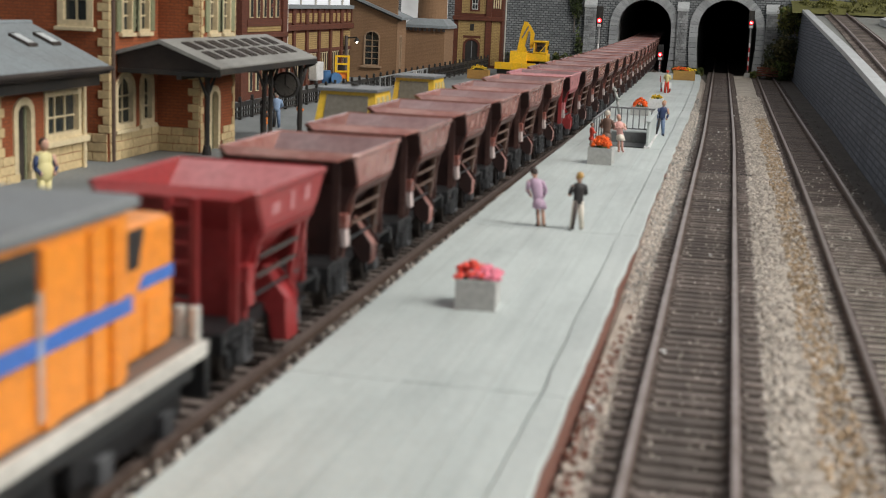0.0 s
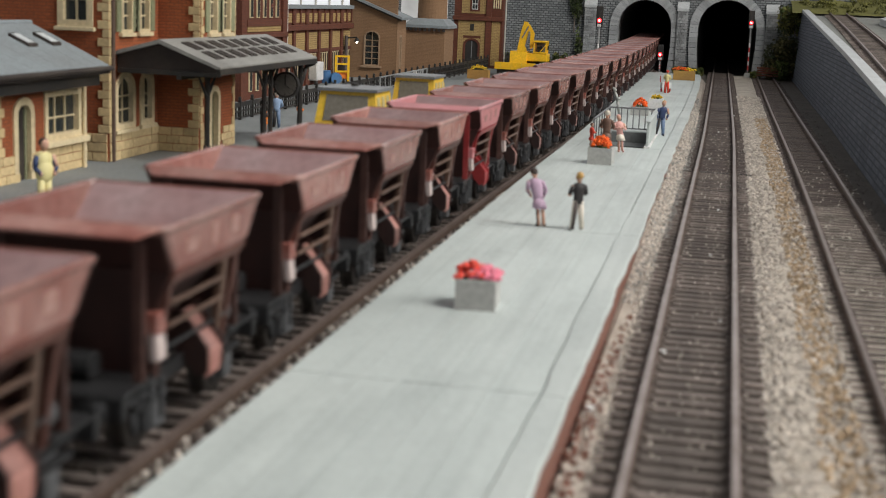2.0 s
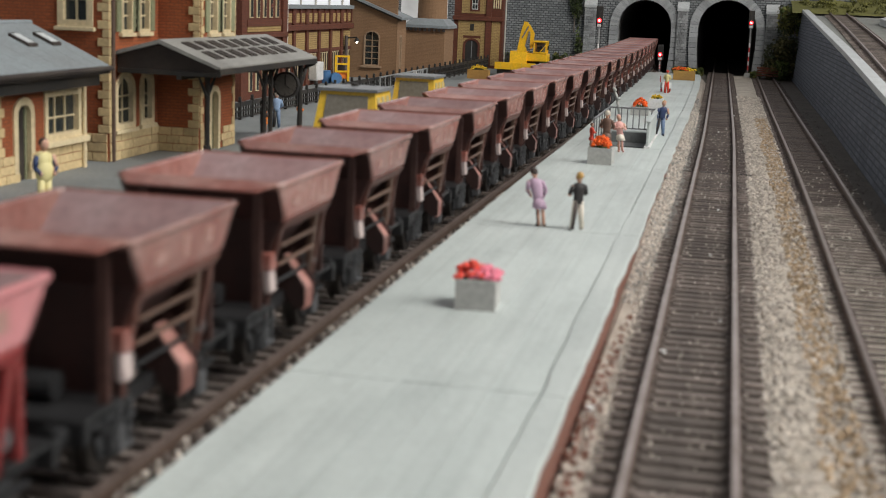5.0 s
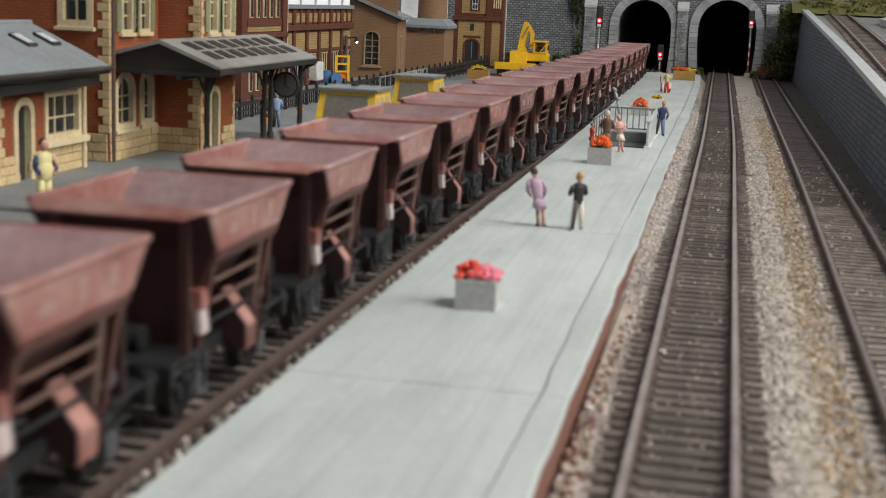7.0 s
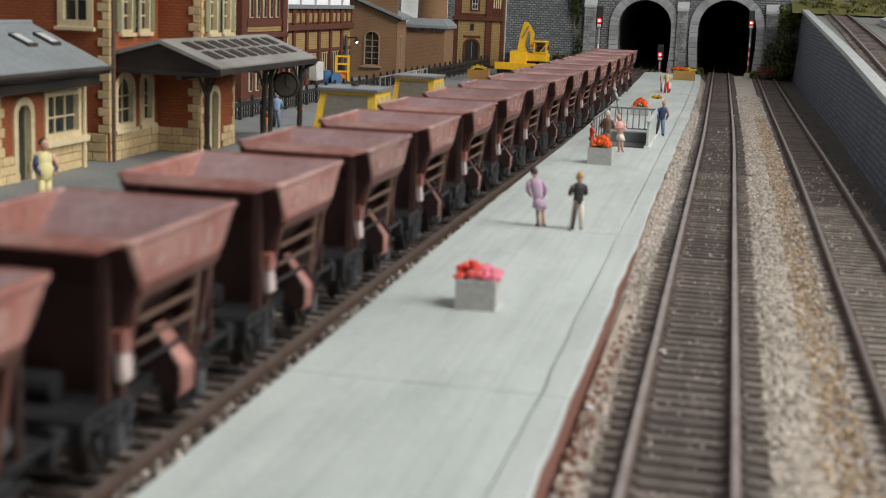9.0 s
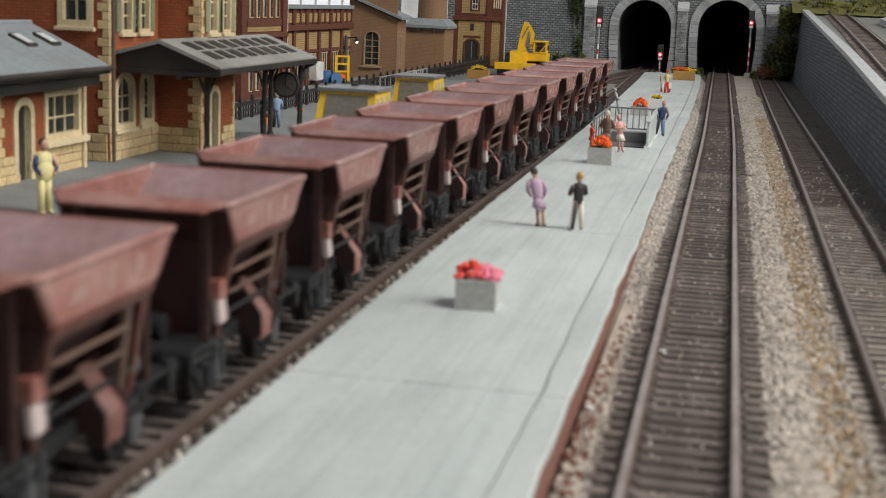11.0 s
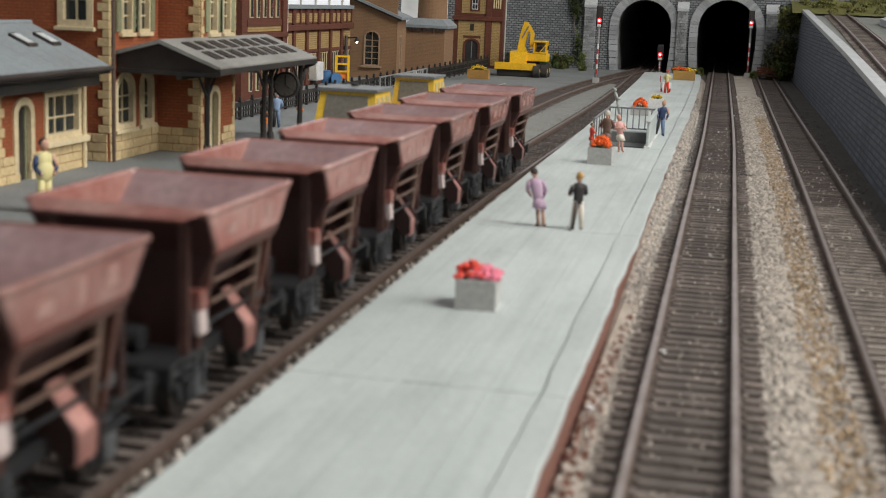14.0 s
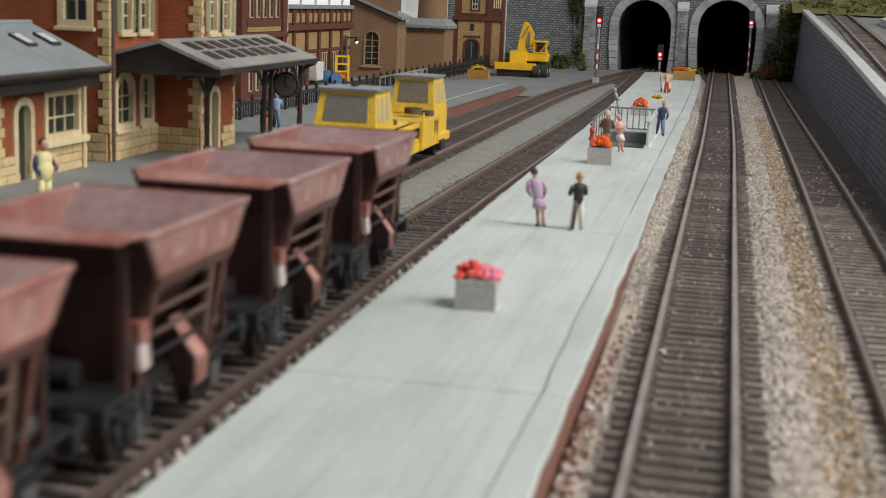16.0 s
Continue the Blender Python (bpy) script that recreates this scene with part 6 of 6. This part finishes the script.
            bmesh.ops.create_icosphere(bm, subdivisions=1, radius=r, matrix=Matrix.Translation((px, py, pz)) @ Matrix.Diagonal((1, 1, 0.75, 1)))
        tagged(part("blossom", bm, M[mname], p, "mass of small blossoms"), kind="stuff")
    bm = B()
    leaves(bm, rng, 60, 0, 0, h, w * 0.4, l * 0.4, 1.6, 0.7)
    tagged(part("foliage", bm, M["leaf"], p), kind="stuff")
    return p


planter(-52.2, 293.0, 5, 9.2, 10.5, 6.9, (("flower_red", 85, -1.6, 4.0), ("flower_pink", 85, 1.8, 3.2)), "grey concrete planter with red and pink flowers", 3)
planter(-52.2, 588, 5, 10.6, 11.5, 7.4, (("flower_orange", 150, 0, 5.6),), "grey concrete planter with orange flowers before the stairs", -2)
planter(-54, 872, 5, 11.5, 12, 5.5, (("flower_orange", 130, 0, 6.0),), "grey concrete planter with orange flowers behind the stairs", 0)
planter(-42, 1335, 5, 21, 11, 9, (("flower_orange", 70, -4, 4.6), ("flower_yellow", 40, 4, 3.6)), "orange wooden planter with orange and yellow flowers", 0, "woodbox")
planter(-217.5, 1172, 5, 19, 9, 8, (("flower_yellow", 60, 0, 5.0),), "yellow wooden planter with yellow flowers on the station platform", 0, "woodbox")


def doll(name, x, y, z, rz, cols, label, h=17.0, skirt=False, arms=0.25, pack=False, bib=False, lean=0.0, stride=0.0):
    """A painted plastic figure in one mesh: cols are skin, hair, top, legs, shoes."""
    bm = B()
    spans = []

    def done(i):
        spans.append((len(bm.faces), i))

    k = h / 17.0
    if skirt:
        loft(bm, [[(r * k * math.cos(a), 0.8 * r * k * math.sin(a), zz * k) for a in np.linspace(0, 2 * math.pi, 11)[:-1]] for r, zz in ((1.2, 8.6), (1.9, 7.0), (2.15, 5.4))])
        done(3)
        for s in (-1, 1):
            bar(bm, (s * 0.75 * k, 0, 0.5 * k), (s * 0.75 * k, 0, 5.6 * k), 0.55 * k, 7)
        done(0)
    else:
        for s in (-1, 1):
            bar(bm, (s * 1.15 * k, 0.3 * s * k, 0.5 * k), (s * 0.75 * k, 0, 8.6 * k), 0.72 * k, 8, 1.0 * k)
        done(3)
    for s in (-1, 1):
        ball(bm, s * 1.1 * k, -0.45 * k, 0.5 * k, 0.6 * k, 1.2 * k, 0.5 * k, 1)
    done(4)
    loft(bm, [[(rx * k * math.cos(a), ry * k * math.sin(a), zz * k) for a in np.linspace(0, 2 * math.pi, 13)[:-1]] for rx, ry, zz in ((1.55, 1.05, 7.8), (1.5, 1.0, 9.5), (2.0, 1.15, 12.2), (1.9, 1.0, 13.4), (0.7, 0.6, 14.0))])
    if bib:
        ball(bm, 0, 0, 9.6 * k, 2.3 * k, 1.6 * k, 3.0 * k)
        done(3)
    for s in (-1, 1):
        el = (s * 2.7 * k, -0.4 * k, 10.5 * k)
        bar(bm, (s * 1.9 * k, 0, 13.1 * k), el, 0.68 * k, 8, 0.6 * k)
        bar(bm, el, (s * (2.2 - arms * 3) * k, -(0.6 + arms * 5) * k, (8.4 + arms * 6) * k), 0.6 * k, 8, 0.48 * k)
    done(2)
    for s in (-1, 1):
        ball(bm, s * (2.2 - arms * 3) * k, -(0.6 + arms * 5) * k, (8.2 + arms * 6) * k, 0.55 * k, sub=1)
    bar(bm, (0, 0, 13.8 * k), (0, 0, 15 * k), 0.55 * k, 8)
    ball(bm, 0, -0.1 * k, 15.6 * k, 1.02 * k, 1.15 * k, 1.35 * k)
    done(0)
    ball(bm, 0, 0.25 * k, 16.0 * k, 1.12 * k, 1.15 * k, 1.15 * k)
    done(1)
    if pack:
        ball(bm, 0, 1.7 * k, 11.6 * k, 1.7 * k, 1.0 * k, 2.2 * k)
        done(5)
    sx, sy = math.cos(radians(rz)), -math.sin(radians(rz))
    for v in bm.verts:
        bend = lean * max(0.0, v.co.z - 3.0)
        spread = stride * max(0.0, 1.0 - v.co.z / (9.0 * k)) * (1 if v.co.x > 0 else -1)
        v.co.x += bend * sx + spread
        v.co.y += bend * sy
    start = 0
    bm.faces.ensure_lookup_table()
    for n, i in spans:
        for f in range(start, n):
            bm.faces[f].material_index = i
        start = n
    me = mesh_of(name, bm, M["d_" + cols[0]], True)
    for c in cols[1:]:
        me.materials.append(M["d_" + c])
    ob = new(name, me)
    ob.matrix_basis = pose(x * MM, y * MM, z * MM, 0, 0, rz)
    return tagged(ob, label, "model figure", "painted figures on the platforms")


doll("figurine", -53.6, 408, 5, 200, ("skin", "hair", "lilac", "lilac", "black"), "painted plastic figurine in lilac clothes leaning back on the platform", 18.6, True, 0.1, lean=-0.22)
doll("figurine", -42.3, 407, 5, 215, ("skin", "blond", "black", "ivory", "hair"), "painted plastic figurine in dark jacket and white trousers", 18.2, False, 0.45, stride=0.8)
doll("figurine", -54.0, 630, 5, 170, ("skin", "ivory", "brown", "brown", "black"), "painted plastic figurine in brown coat and white headscarf", 20.5, True, 0.3)
doll("figurine", -47.6, 640, 5, 20, ("skin", "rose", "rose", "ivory", "rose"), "painted plastic figurine in pale pink bending beside the stairs", 18.0, True, 0.5, lean=-0.14)
doll("figurine", -63.0, 650, 5, 120, ("skin", "brown", "scarlet", "scarlet", "black"), "small painted figurine in red beside the planter", 12.5, True, 0.4)
doll("figurine", -66.5, 862, 5, 90, ("palegrey", "palegrey", "palegrey", "palegrey", "palegrey"), "plain grey plastic figurine bending behind the stairs", 17.5, lean=-0.3)
doll("figurine", -34.2, 735, 5, 20, ("skin", "blond", "navy", "jeans", "black", "palegrey"), "painted plastic figurine in navy jacket with grey rucksack", 19.5, False, 0.0, True, lean=0.1, stride=0.9)
doll("figurine", -48.5, 1112, 5, 160, ("skin", "scarlet", "paleyellow", "scarlet", "scarlet"), "painted plastic figurine in red and yellow work clothes", 19, False, 0.4)
doll("figurine", -199.5, 364, 5, 60, ("skin", "hair", "navy", "paleyellow", "paleyellow"), "painted plastic figurine in blue shirt and pale yellow overalls", 23, False, 0.15, False, True)
doll("figurine", -216, 603, 5, 90, ("brown", "black", "black", "black", "black"), "dark painted figurine standing under the canopy", 18)
doll("figurine", -226, 652, 5, 200, ("skin", "ivory", "powder", "jeans", "black"), "painted plastic figurine in blue with white cap", 18.5, False, 0.2)
doll("figurine", -226.5, 637, 5, 200, ("skin", "hivis", "hivis", "hivis", "black"), "small painted figurine in orange under the canopy", 9.5, True, 0.3)
doll("figurine", -219, 668, 5, 150, ("skin", "hivis", "hivis", "ivory", "black"), "painted figurine in orange vest beside a column", 13, False, 0.5)
for x, y, lying, lab in ((-310, 1010, False, "upright blue steel drum beside the forklift"), (-301, 1008, True, "blue steel drum lying beside the forklift")):
    dm = thing("steel_drum", x, y, 5, 25, lab, "drum", "blue drums by the forklift")
    p, q = ((0, -4.5, 4.2), (0, 4.5, 4.2)) if lying else ((0, 0, 0), (0, 0, 9.6))
    part("shell", bar(B(), p, q, 4.0, 18), M["drumblue"], dm)
    for f in (0.02, 0.36, 0.66, 0.98):
        c = Vector(p).lerp(Vector(q), f)
        d = (Vector(q) - Vector(p)).normalized() * 0.3
        part("hoop", bar(B(), c - d, c + d, 4.25, 18), M["drumblue"], dm)
planter(-45.5, 905, 5, 9, 9, 9, (("flower_yellow", 40, 0, 3.0),), "white planter with yellow flowers on the platform", 0, "white")
cr = thing("luggage_cart", -50, 1128, 5, 20, "small white and red hand cart on the platform", "cart")
part("tray", box(B(), -4, 4, -3, 3, 3, 8, 0.4), M["white"], cr)
part("handle_bar", bar(B(), (-4, 3, 8), (-4, 3, 13), 0.4), M["red"], cr)
for sx in (-3.6, 3.6):
    part("wheel", bar(B(), (sx - 0.4, 0, 1.5), (sx + 0.4, 0, 1.5), 1.5, 12), M["red"], cr)

# ---------------------------------------------------------------- yellow track vehicle


def rail_truck():
    v = thing("track_machine", -144.4, 566, 0, 0, "weathered yellow two-cab track maintenance vehicle with grey roofs", "rail vehicle")
    part("chassis", box(B(), -12.5, 12.5, -70, 74, 6.5, 10.5, 0.5), M["yellow"], v, "yellow chassis")

    def cab(y0, y1, lean0, lean1, zt, k=1.0):
        rings = [[(-13.2 * k, y0, 8), (13.2 * k, y0, 8), (13.2 * k, y1, 8), (-13.2 * k, y1, 8)], [(-13.2 * k, y0, 20.5), (13.2 * k, y0, 20.5), (13.2 * k, y1, 20.5), (-13.2 * k, y1, 20.5)],
                 [(-11.4 * k, y0 + lean0, zt), (11.4 * k, y0 + lean0, zt), (11.4 * k, y1 - lean1, zt), (-11.4 * k, y1 - lean1, zt)]]
        c = part("cab", loft(B(), rings), M["yellow"], v, "boxy yellow cab")
        part("roof", loft(B(), [[(x * k, y, z) for x, y in ((-12.4, y0 + lean0 - 1.5), (12.4, y0 + lean0 - 1.5), (12.4, y1 - lean1 + 1), (-12.4, y1 - lean1 + 1))] for z in (zt, zt + 1.2)]), M["roofgrey"], c, "dusty grey roof")
        f = lean0 / (zt - 20.5)
        part("windscreen", loft(B(), [[(x * k, y0 + f * (z - 20.5) + d, z) for x, z in ((-9.2, 25.6), (9.2, 25.6), (8.6, zt - 1.4), (-8.6, zt - 1.4))] for d in (-0.3, 0.3)]), M["cabglass"], c, "dusty windscreen")
        part("wiper_rail", beam(B(), (-10 * k, y0 - 0.6, 20.9), (10 * k, y0 - 0.6, 20.9), 0.8, 0.8), M["yellow"], c)
        for j in range(3):
            ya = y0 + 5 + j * (y1 - y0 - 9) / 3
            w = (y1 - y0 - 9) / 3 - 1.4
            part("side_window", loft(B(), [[(k * (13.2 - 1.8 * (z - 20.5) / (zt - 20.5)) + d, y, z) for y, z in ((ya + (0.4 if z0 else 0), 25.2), (ya + w, 25.2), (ya + w - 0.6, zt - 2.0), (ya + 1.2, zt - 2.0))] for d, z0 in ((-0.3, 0), (0.25, 0))]), M["sidewin"], c, "pale side window")
        part("door_panel", box(B(), 13.2 * k, 13.2 * k + 0.3, y0 + 4, y1 - 4, 9.5, 19.5, 0.1), M["yellow"], c)
        return c

    cab(-70, -40, 4.5, 3.0, 37.0, 0.97)
    cab(44, 74, 3.0, 4.5, 36.6, 0.8)
    part("deck", box(B(), -12, 12, -40, 44, 10.5, 12.5, 0.3), M["yellow"], v)
    part("engine", box(B(), -7, 7, -34, 2, 12.5, 20, 1.2), M["under"], v, "dark engine block")
    part("exhaust", bar(B(), (-3, -37, 12.5), (-3, -37, 27), 0.7), M["under"], v)
    part("rusty_drum", bar(B(), (4, 30, 21.4), (4, 30, 24.2), 4.2, 16), M["rail_foot"], v, "rust-brown drum")
    part("rusty_drum", bar(B(), (8.6, 40, 20.2), (8.6, 40, 22.4), 3.0, 16), M["rail_foot"], v, "rust-brown drum")
    part("deck_plate", box(B(), -11, 12.0, 6, 43.5, 18.6, 20.0, 0.3), M["yellow"], v, "raised yellow machine deck")
    part("deck_plate", box(B(), -8, 11.0, -34, -8, 20.0, 21.2, 0.3), M["yellow"], v)
    sp = part("side_panel", box(B(), 12.1, 13.4, 8, 43.6, 7, 20.4, 0.4), M["yellow"], v, "tall yellow side panel")
    part("panel_rib", box(B(), 13.4, 13.9, 8, 10.4, 7, 24.0, 0.2), M["yellow"], sp)
    part("panel_rib", box(B(), 13.4, 13.8, 41, 43.2, 7, 20.8, 0.2), M["yellow"], sp)
    for y, d in ((34.0, 3.0), (39.0, 2.2)):
        part("panel_slot", prism(B(), [(y, 18.6), (y + d, 18.6), (y + d - 1.0, 12.4), (y, 13.0)], "x", 13.35, 13.5), M["under"], sp, "dark slot")
    part("side_panel", box(B(), -13.4, -12.1, -10, 43.6, 7, 20, 0.4), M["yellow"], v)
    part("side_beam", box(B(), 10.6, 12.4, -40, 8, 17.4, 19.4, 0.3), M["yellow"], v)
    for y in (-36.5, -27.0, -6.0):
        part("stay", beam(B(), (11.2, y, 10.5), (11.2, y + 3.0, 17.6), 1.1, 1.1), M["yellow"], v)
    part("gas_bottle", bar(B(), (10.4, -33, 10.5), (10.4, -33, 16.0), 2.0, 12), M["yellow"], v)
    part("hose", bar(B(), (10.8, -24, 11.5), (11.4, -12, 16.5), 0.7), M["rail_foot"], v)
    part("hose", bar(B(), (10.8, -18, 12.0), (11.4, 4, 14.5), 0.6), M["under"], v)
    part("valve_block", box(B(), 6.0, 10.0, -30, -24, 21.2, 23.4, 0.4), M["rail_foot"], v)
    part("valve_block", box(B(), -2.0, 5.0, -18, -10, 21.2, 23.0, 0.4), M["under"], v)
    part("roof_lamp", bar(B(), (0, -56, 38.6), (0, -56, 39.8), 1.4, 10), M["iron"], v)
    for y in (-52, 54):
        ax = part("wheelset", bar(B(), (-9.9, y, 5.2), (9.9, y, 5.2), 5.2, 18), M["wheel"], v)
        part("axle_box", box(B(), 10.2, 13.6, y - 5, y + 5, 3, 8, 0.5), M["under"], ax)
    for y in (-70, 74):
        for x in (-9, 9):
            part("buffer", bar(B(), (x, y, 9), (x, y + (3 if y > 0 else -3), 9), 1.9, 12), M["under"], v)
    return v


rail_truck()

# ---------------------------------------------------------------- excavator, forklift, cart
ex = thing("excavator", -214, 1392, -3, 0, "bright yellow wheeled excavator with folded boom", "excavator")
part("outrigger_deck", box(B(), -24, 17, -14, 2, 9.0, 14.0, 0.6), M["yellow2"], ex)
bl = part("front_blade", box(B(), -25, 18.6, -15.4, -14.1, 7.2, 14.6, 0.3), M["yellow2"], ex, "wide yellow blade")
for x in (-19, -8, 3):
    part("blade_rib", box(B(), x, x + 0.7, -15.9, -15.4, 7.6, 14.2), M["yellow"], bl)
part("chassis", box(B(), -23, 22, -12, 6, 0.6, 7.0, 0.6), M["iron"], ex, "black undercarriage")
for x, y in ((19, -11), (26, -4), (19, 8), (26, 12)):
    wh = part("wheel", bar(B(), (x - 3.2, y, 7.0), (x + 3.2, y, 7.0), 7.0, 20), M["tyre"], ex)
    part("hub", bar(B(), (x + 3.2, y, 7.0), (x + 3.5, y, 7.0), 2.4, 12), M["yellow2"], wh)
part("turntable", bar(B(), (12, 2, 13.8), (12, 2, 16.6), 8.0, 20), M["iron"], ex)
part("bonnet", prism(B(), [(-13, 14.1), (-11.5, 25.0), (-9.5, 26.4), (8, 26.4), (8, 14.1)], "x", -9.8, 7.6), M["yellow2"], ex, "sloping yellow bonnet")
part("superstructure", box(B(), 3.5, 29, -9, 11, 16.6, 24.6, 1.2), M["yellow2"], ex)
cbn = part("cab", box(B(), 14, 28, -9.5, 5, 24.6, 26.2, 0.4), M["yellow2"], ex)
part("cab_roof", box(B(), 13.4, 28.4, -10, 5.4, 36.2, 38.0, 0.7), M["yellow2"], cbn)
for x, y in ((14.0, -9.4), (26.6, -9.4), (14.0, 3.4), (26.6, 3.4)):
    part("cab_pillar", box(B(), x, x + 1.4, y, y + 1.4, 26.2, 36.3), M["yellow2"], cbn)
part("cab_bar", beam(B(), (20.5, -9.8, 25.5), (26.6, -9.8, 33.5), 1.1, 0.7), M["yellow2"], cbn)
part("cab_glass", box(B(), 15.4, 26.6, 3.8, 4.2, 26.2, 36.2), M["cabglass"], cbn)
part("cab_seat", box(B(), 17.5, 22.5, -3, 2, 26.2, 32.0, 1.0), M["iron"], cbn)
part("mirror", box(B(), 28.8, 30.2, -9.6, -9.0, 29.0, 33.4, 0.2), M["iron"], cbn)
bo = part("boom", prism(B(), [(-4.0, 26.5), (3.4, 25.0), (5.0, 38.0), (8.0, 50.0), (6.2, 56.5), (2.4, 57.2), (-0.8, 46.0)], "y", -4.0, 0.5), M["yellow2"], ex, "raised boom")
part("dipper_arm", prism(B(), [(4.4, 55.0), (8.0, 54.5), (13.6, 45.0), (12.4, 30.0), (9.2, 29.0), (9.4, 44.0)], "y", -3.2, -0.4), M["yellow2"], ex)
part("ram", bar(B(), (4.4, -4.8, 27), (8.6, -4.8, 47), 0.9), M["steel"], bo)
part("ram", bar(B(), (1.0, -4.9, 40), (7.0, -4.9, 52), 0.7), M["steel"], bo)
part("bucket", prism(B(), [(-2.0, 30.5), (5.5, 31.5), (6.5, 27.0), (2.0, 24.6), (-2.6, 26.5)], "y", -10.5, -4.2), M["yellow2"], ex, "small bucket")

fl = thing("forklift", -303, 1030, 5, 20, "orange-yellow forklift with raised mast beside the factory", "forklift")
part("body", box(B(), -5, 5, -6, 6, 2.5, 9, 0.8), M["d_hivis"], fl)
for x in (-5, 5):
    part("mast_rail", box(B(), x - 0.9, x + 0.9, -7.5, -6.3, 1, 21.5), M["yellow2"], fl)
for z in (8, 14, 20):
    part("mast_bar", box(B(), -5, 5, -7.4, -6.5, z, z + 1.4), M["yellow2"], fl)
part("seat_back", box(B(), -3, 3, 1, 2.4, 9, 14, 0.5), M["iron"], fl)
for x in (-5.2, 5.2):
    for y in (-4, 4):
        part("wheel", bar(B(), (x - 0.8, y, 2.2), (x + 0.8, y, 2.2), 2.2, 12), M["tyre"], fl)
wc = thing("box_trailer", -308, 982, 5, 0, "small white box trailer beside the factory", "trailer")
part("body", box(B(), -9, 2.5, -8, 8, 3.5, 17.5, 0.8), M["white"], wc)
part("flap", box(B(), -8, 1.5, -8.5, -8, 5, 16), M["offwhite"], wc)
for x in (-7, 0.5):
    part("wheel", bar(B(), (x - 1, -5, 2.6), (x + 1, -5, 2.6), 2.6, 12), M["tyre"], wc)

lp = thing("yard_lamp", -309, 1062, 5, 0, "small lit yard lamp on a wooden post", "lamp")
part("post", bar(B(), (0, 0, 0), (0, 0, 36), 1.4), M["sleeper"], lp)
part("arm", bar(B(), (0, 0, 34), (9, 0, 35), 0.6), M["iron"], lp)
part("shade", bar(B(), (9, 0, 31.5), (9, 0, 34.5), 2.6, 14, 0.9), M["iron"], lp)
part("bulb", ball(B(), 9, 0, 31, 1.0), M["lampglow"], lp, "glowing bulb")
bc = thing("park_bench", 44, 1570, -4, 0, "dark red wooden bench beside the track end", "bench")
for k in range(3):
    part("slat", box(B(), -12, 12, -3 + k * 2.2, -1.2 + k * 2.2, 6, 7), M["dark_brick"], bc)
    part("back_slat", box(B(), -12, 12, 3.6, 4.4, 8.5 + k * 2.6, 10.4 + k * 2.6), M["dark_brick"], bc)
for x in (-9, 9):
    part("leg", box(B(), x - 0.8, x + 0.8, -2.5, 4.4, 0, 6), M["iron"], bc)

# ---------------------------------------------------------------- yard fence


def fence(points, z, h, label):
    f = thing("yard_fence", 0, 0, z, 0, label, "fence")
    pm = mesh_of("fence_post", ball(box(B(), -0.8, 0.8, -0.8, 0.8, 0, h + 1.5), 0, 0, h + 2.2, 1.1, sub=1), M["iron"])
    bmesh_bar = mesh_of("fence_bar", box(B(), -0.35, 0.35, -0.35, 0.35, 1, h), M["iron"])
    for (xa, ya), (xb, yb) in zip(points, points[1:]):
        d = math.hypot(xb - xa, yb - ya)
        for zz, hh in ((h - 1.2, 2.4), (h * 0.5, 0.9), (1.4, 0.9)):
            part("fence_rail", prism(B(), [(xa - 0.45, ya), (xa + 0.45, ya), (xb + 0.45, yb), (xb - 0.45, yb)], "z", zz - hh / 2, zz + hh / 2), M["iron"], f)
        n = max(1, int(d / 18))
        for i in range(n):
            piece("fence_post", pm, f, xa + (xb - xa) * i / n, ya + (yb - ya) * i / n)
        n = int(d / 4.0)
        for i in range(n):
            piece("fence_bar", bmesh_bar, f, xa + (xb - xa) * (i + 0.5) / n, ya + (yb - ya) * (i + 0.5) / n)
    return f


fence([(-256, 640), (-258, 760), (-257, 900), (-255, 1030), (-253, 1125)], 5, 9.5, "black iron yard fence along the platform back")
fence([(-253, 1128), (-251, 1250), (-250, 1395), (-238, 1520)], 2.5, 12, "black iron yard fence beside the gate house")

railing(-251, 955, 5, 155, 90, "pale galvanised railing along the back of the station platform", 10.0, "galv", 15.0, "platform_railing", "")
for k, y in enumerate((1035, 1062, 1086)):
    bd = thing("notice_board", -250, y, 5, 90, "pale weathered notice board on the platform railing", "notice board", "notice boards on the railing")
    part("board", box(B(), -6, 6, -0.4, 0.4, 2.2, 9.4, 0.1), M["offwhite"] if k % 2 else M["palepole"], bd)
    part("stripe", box(B(), -3.5, -1.0, -0.55, -0.4, 2.6, 9.0), M["iron"], bd)
    for x in (-5.6, 5.6):
        part("leg", box(B(), x - 0.35, x + 0.35, -0.35, 0.35, 0, 9.8), M["galv"], bd)

# ---------------------------------------------------------------- the sleepers, piece by piece
lay_sleepers(TRACK_MID, P_MID, 120, 1700, oily=645.0)
lay_sleepers(TRACK_RIGHT, P_RIGHT, 180, 1620, oily=560.0)
lay_sleepers(TRACK_TRAIN, P_TRAIN, 100, 1800, oily=420.0)
lay_sleepers(TRACK_STATION, P_STATION, 380, 1600, oily=0.0)
lay_sleepers(TRACK_UPPER, P_UPPER, 600, 1640, zf=lambda y: ramp_z(y) - 1.5)

motions()
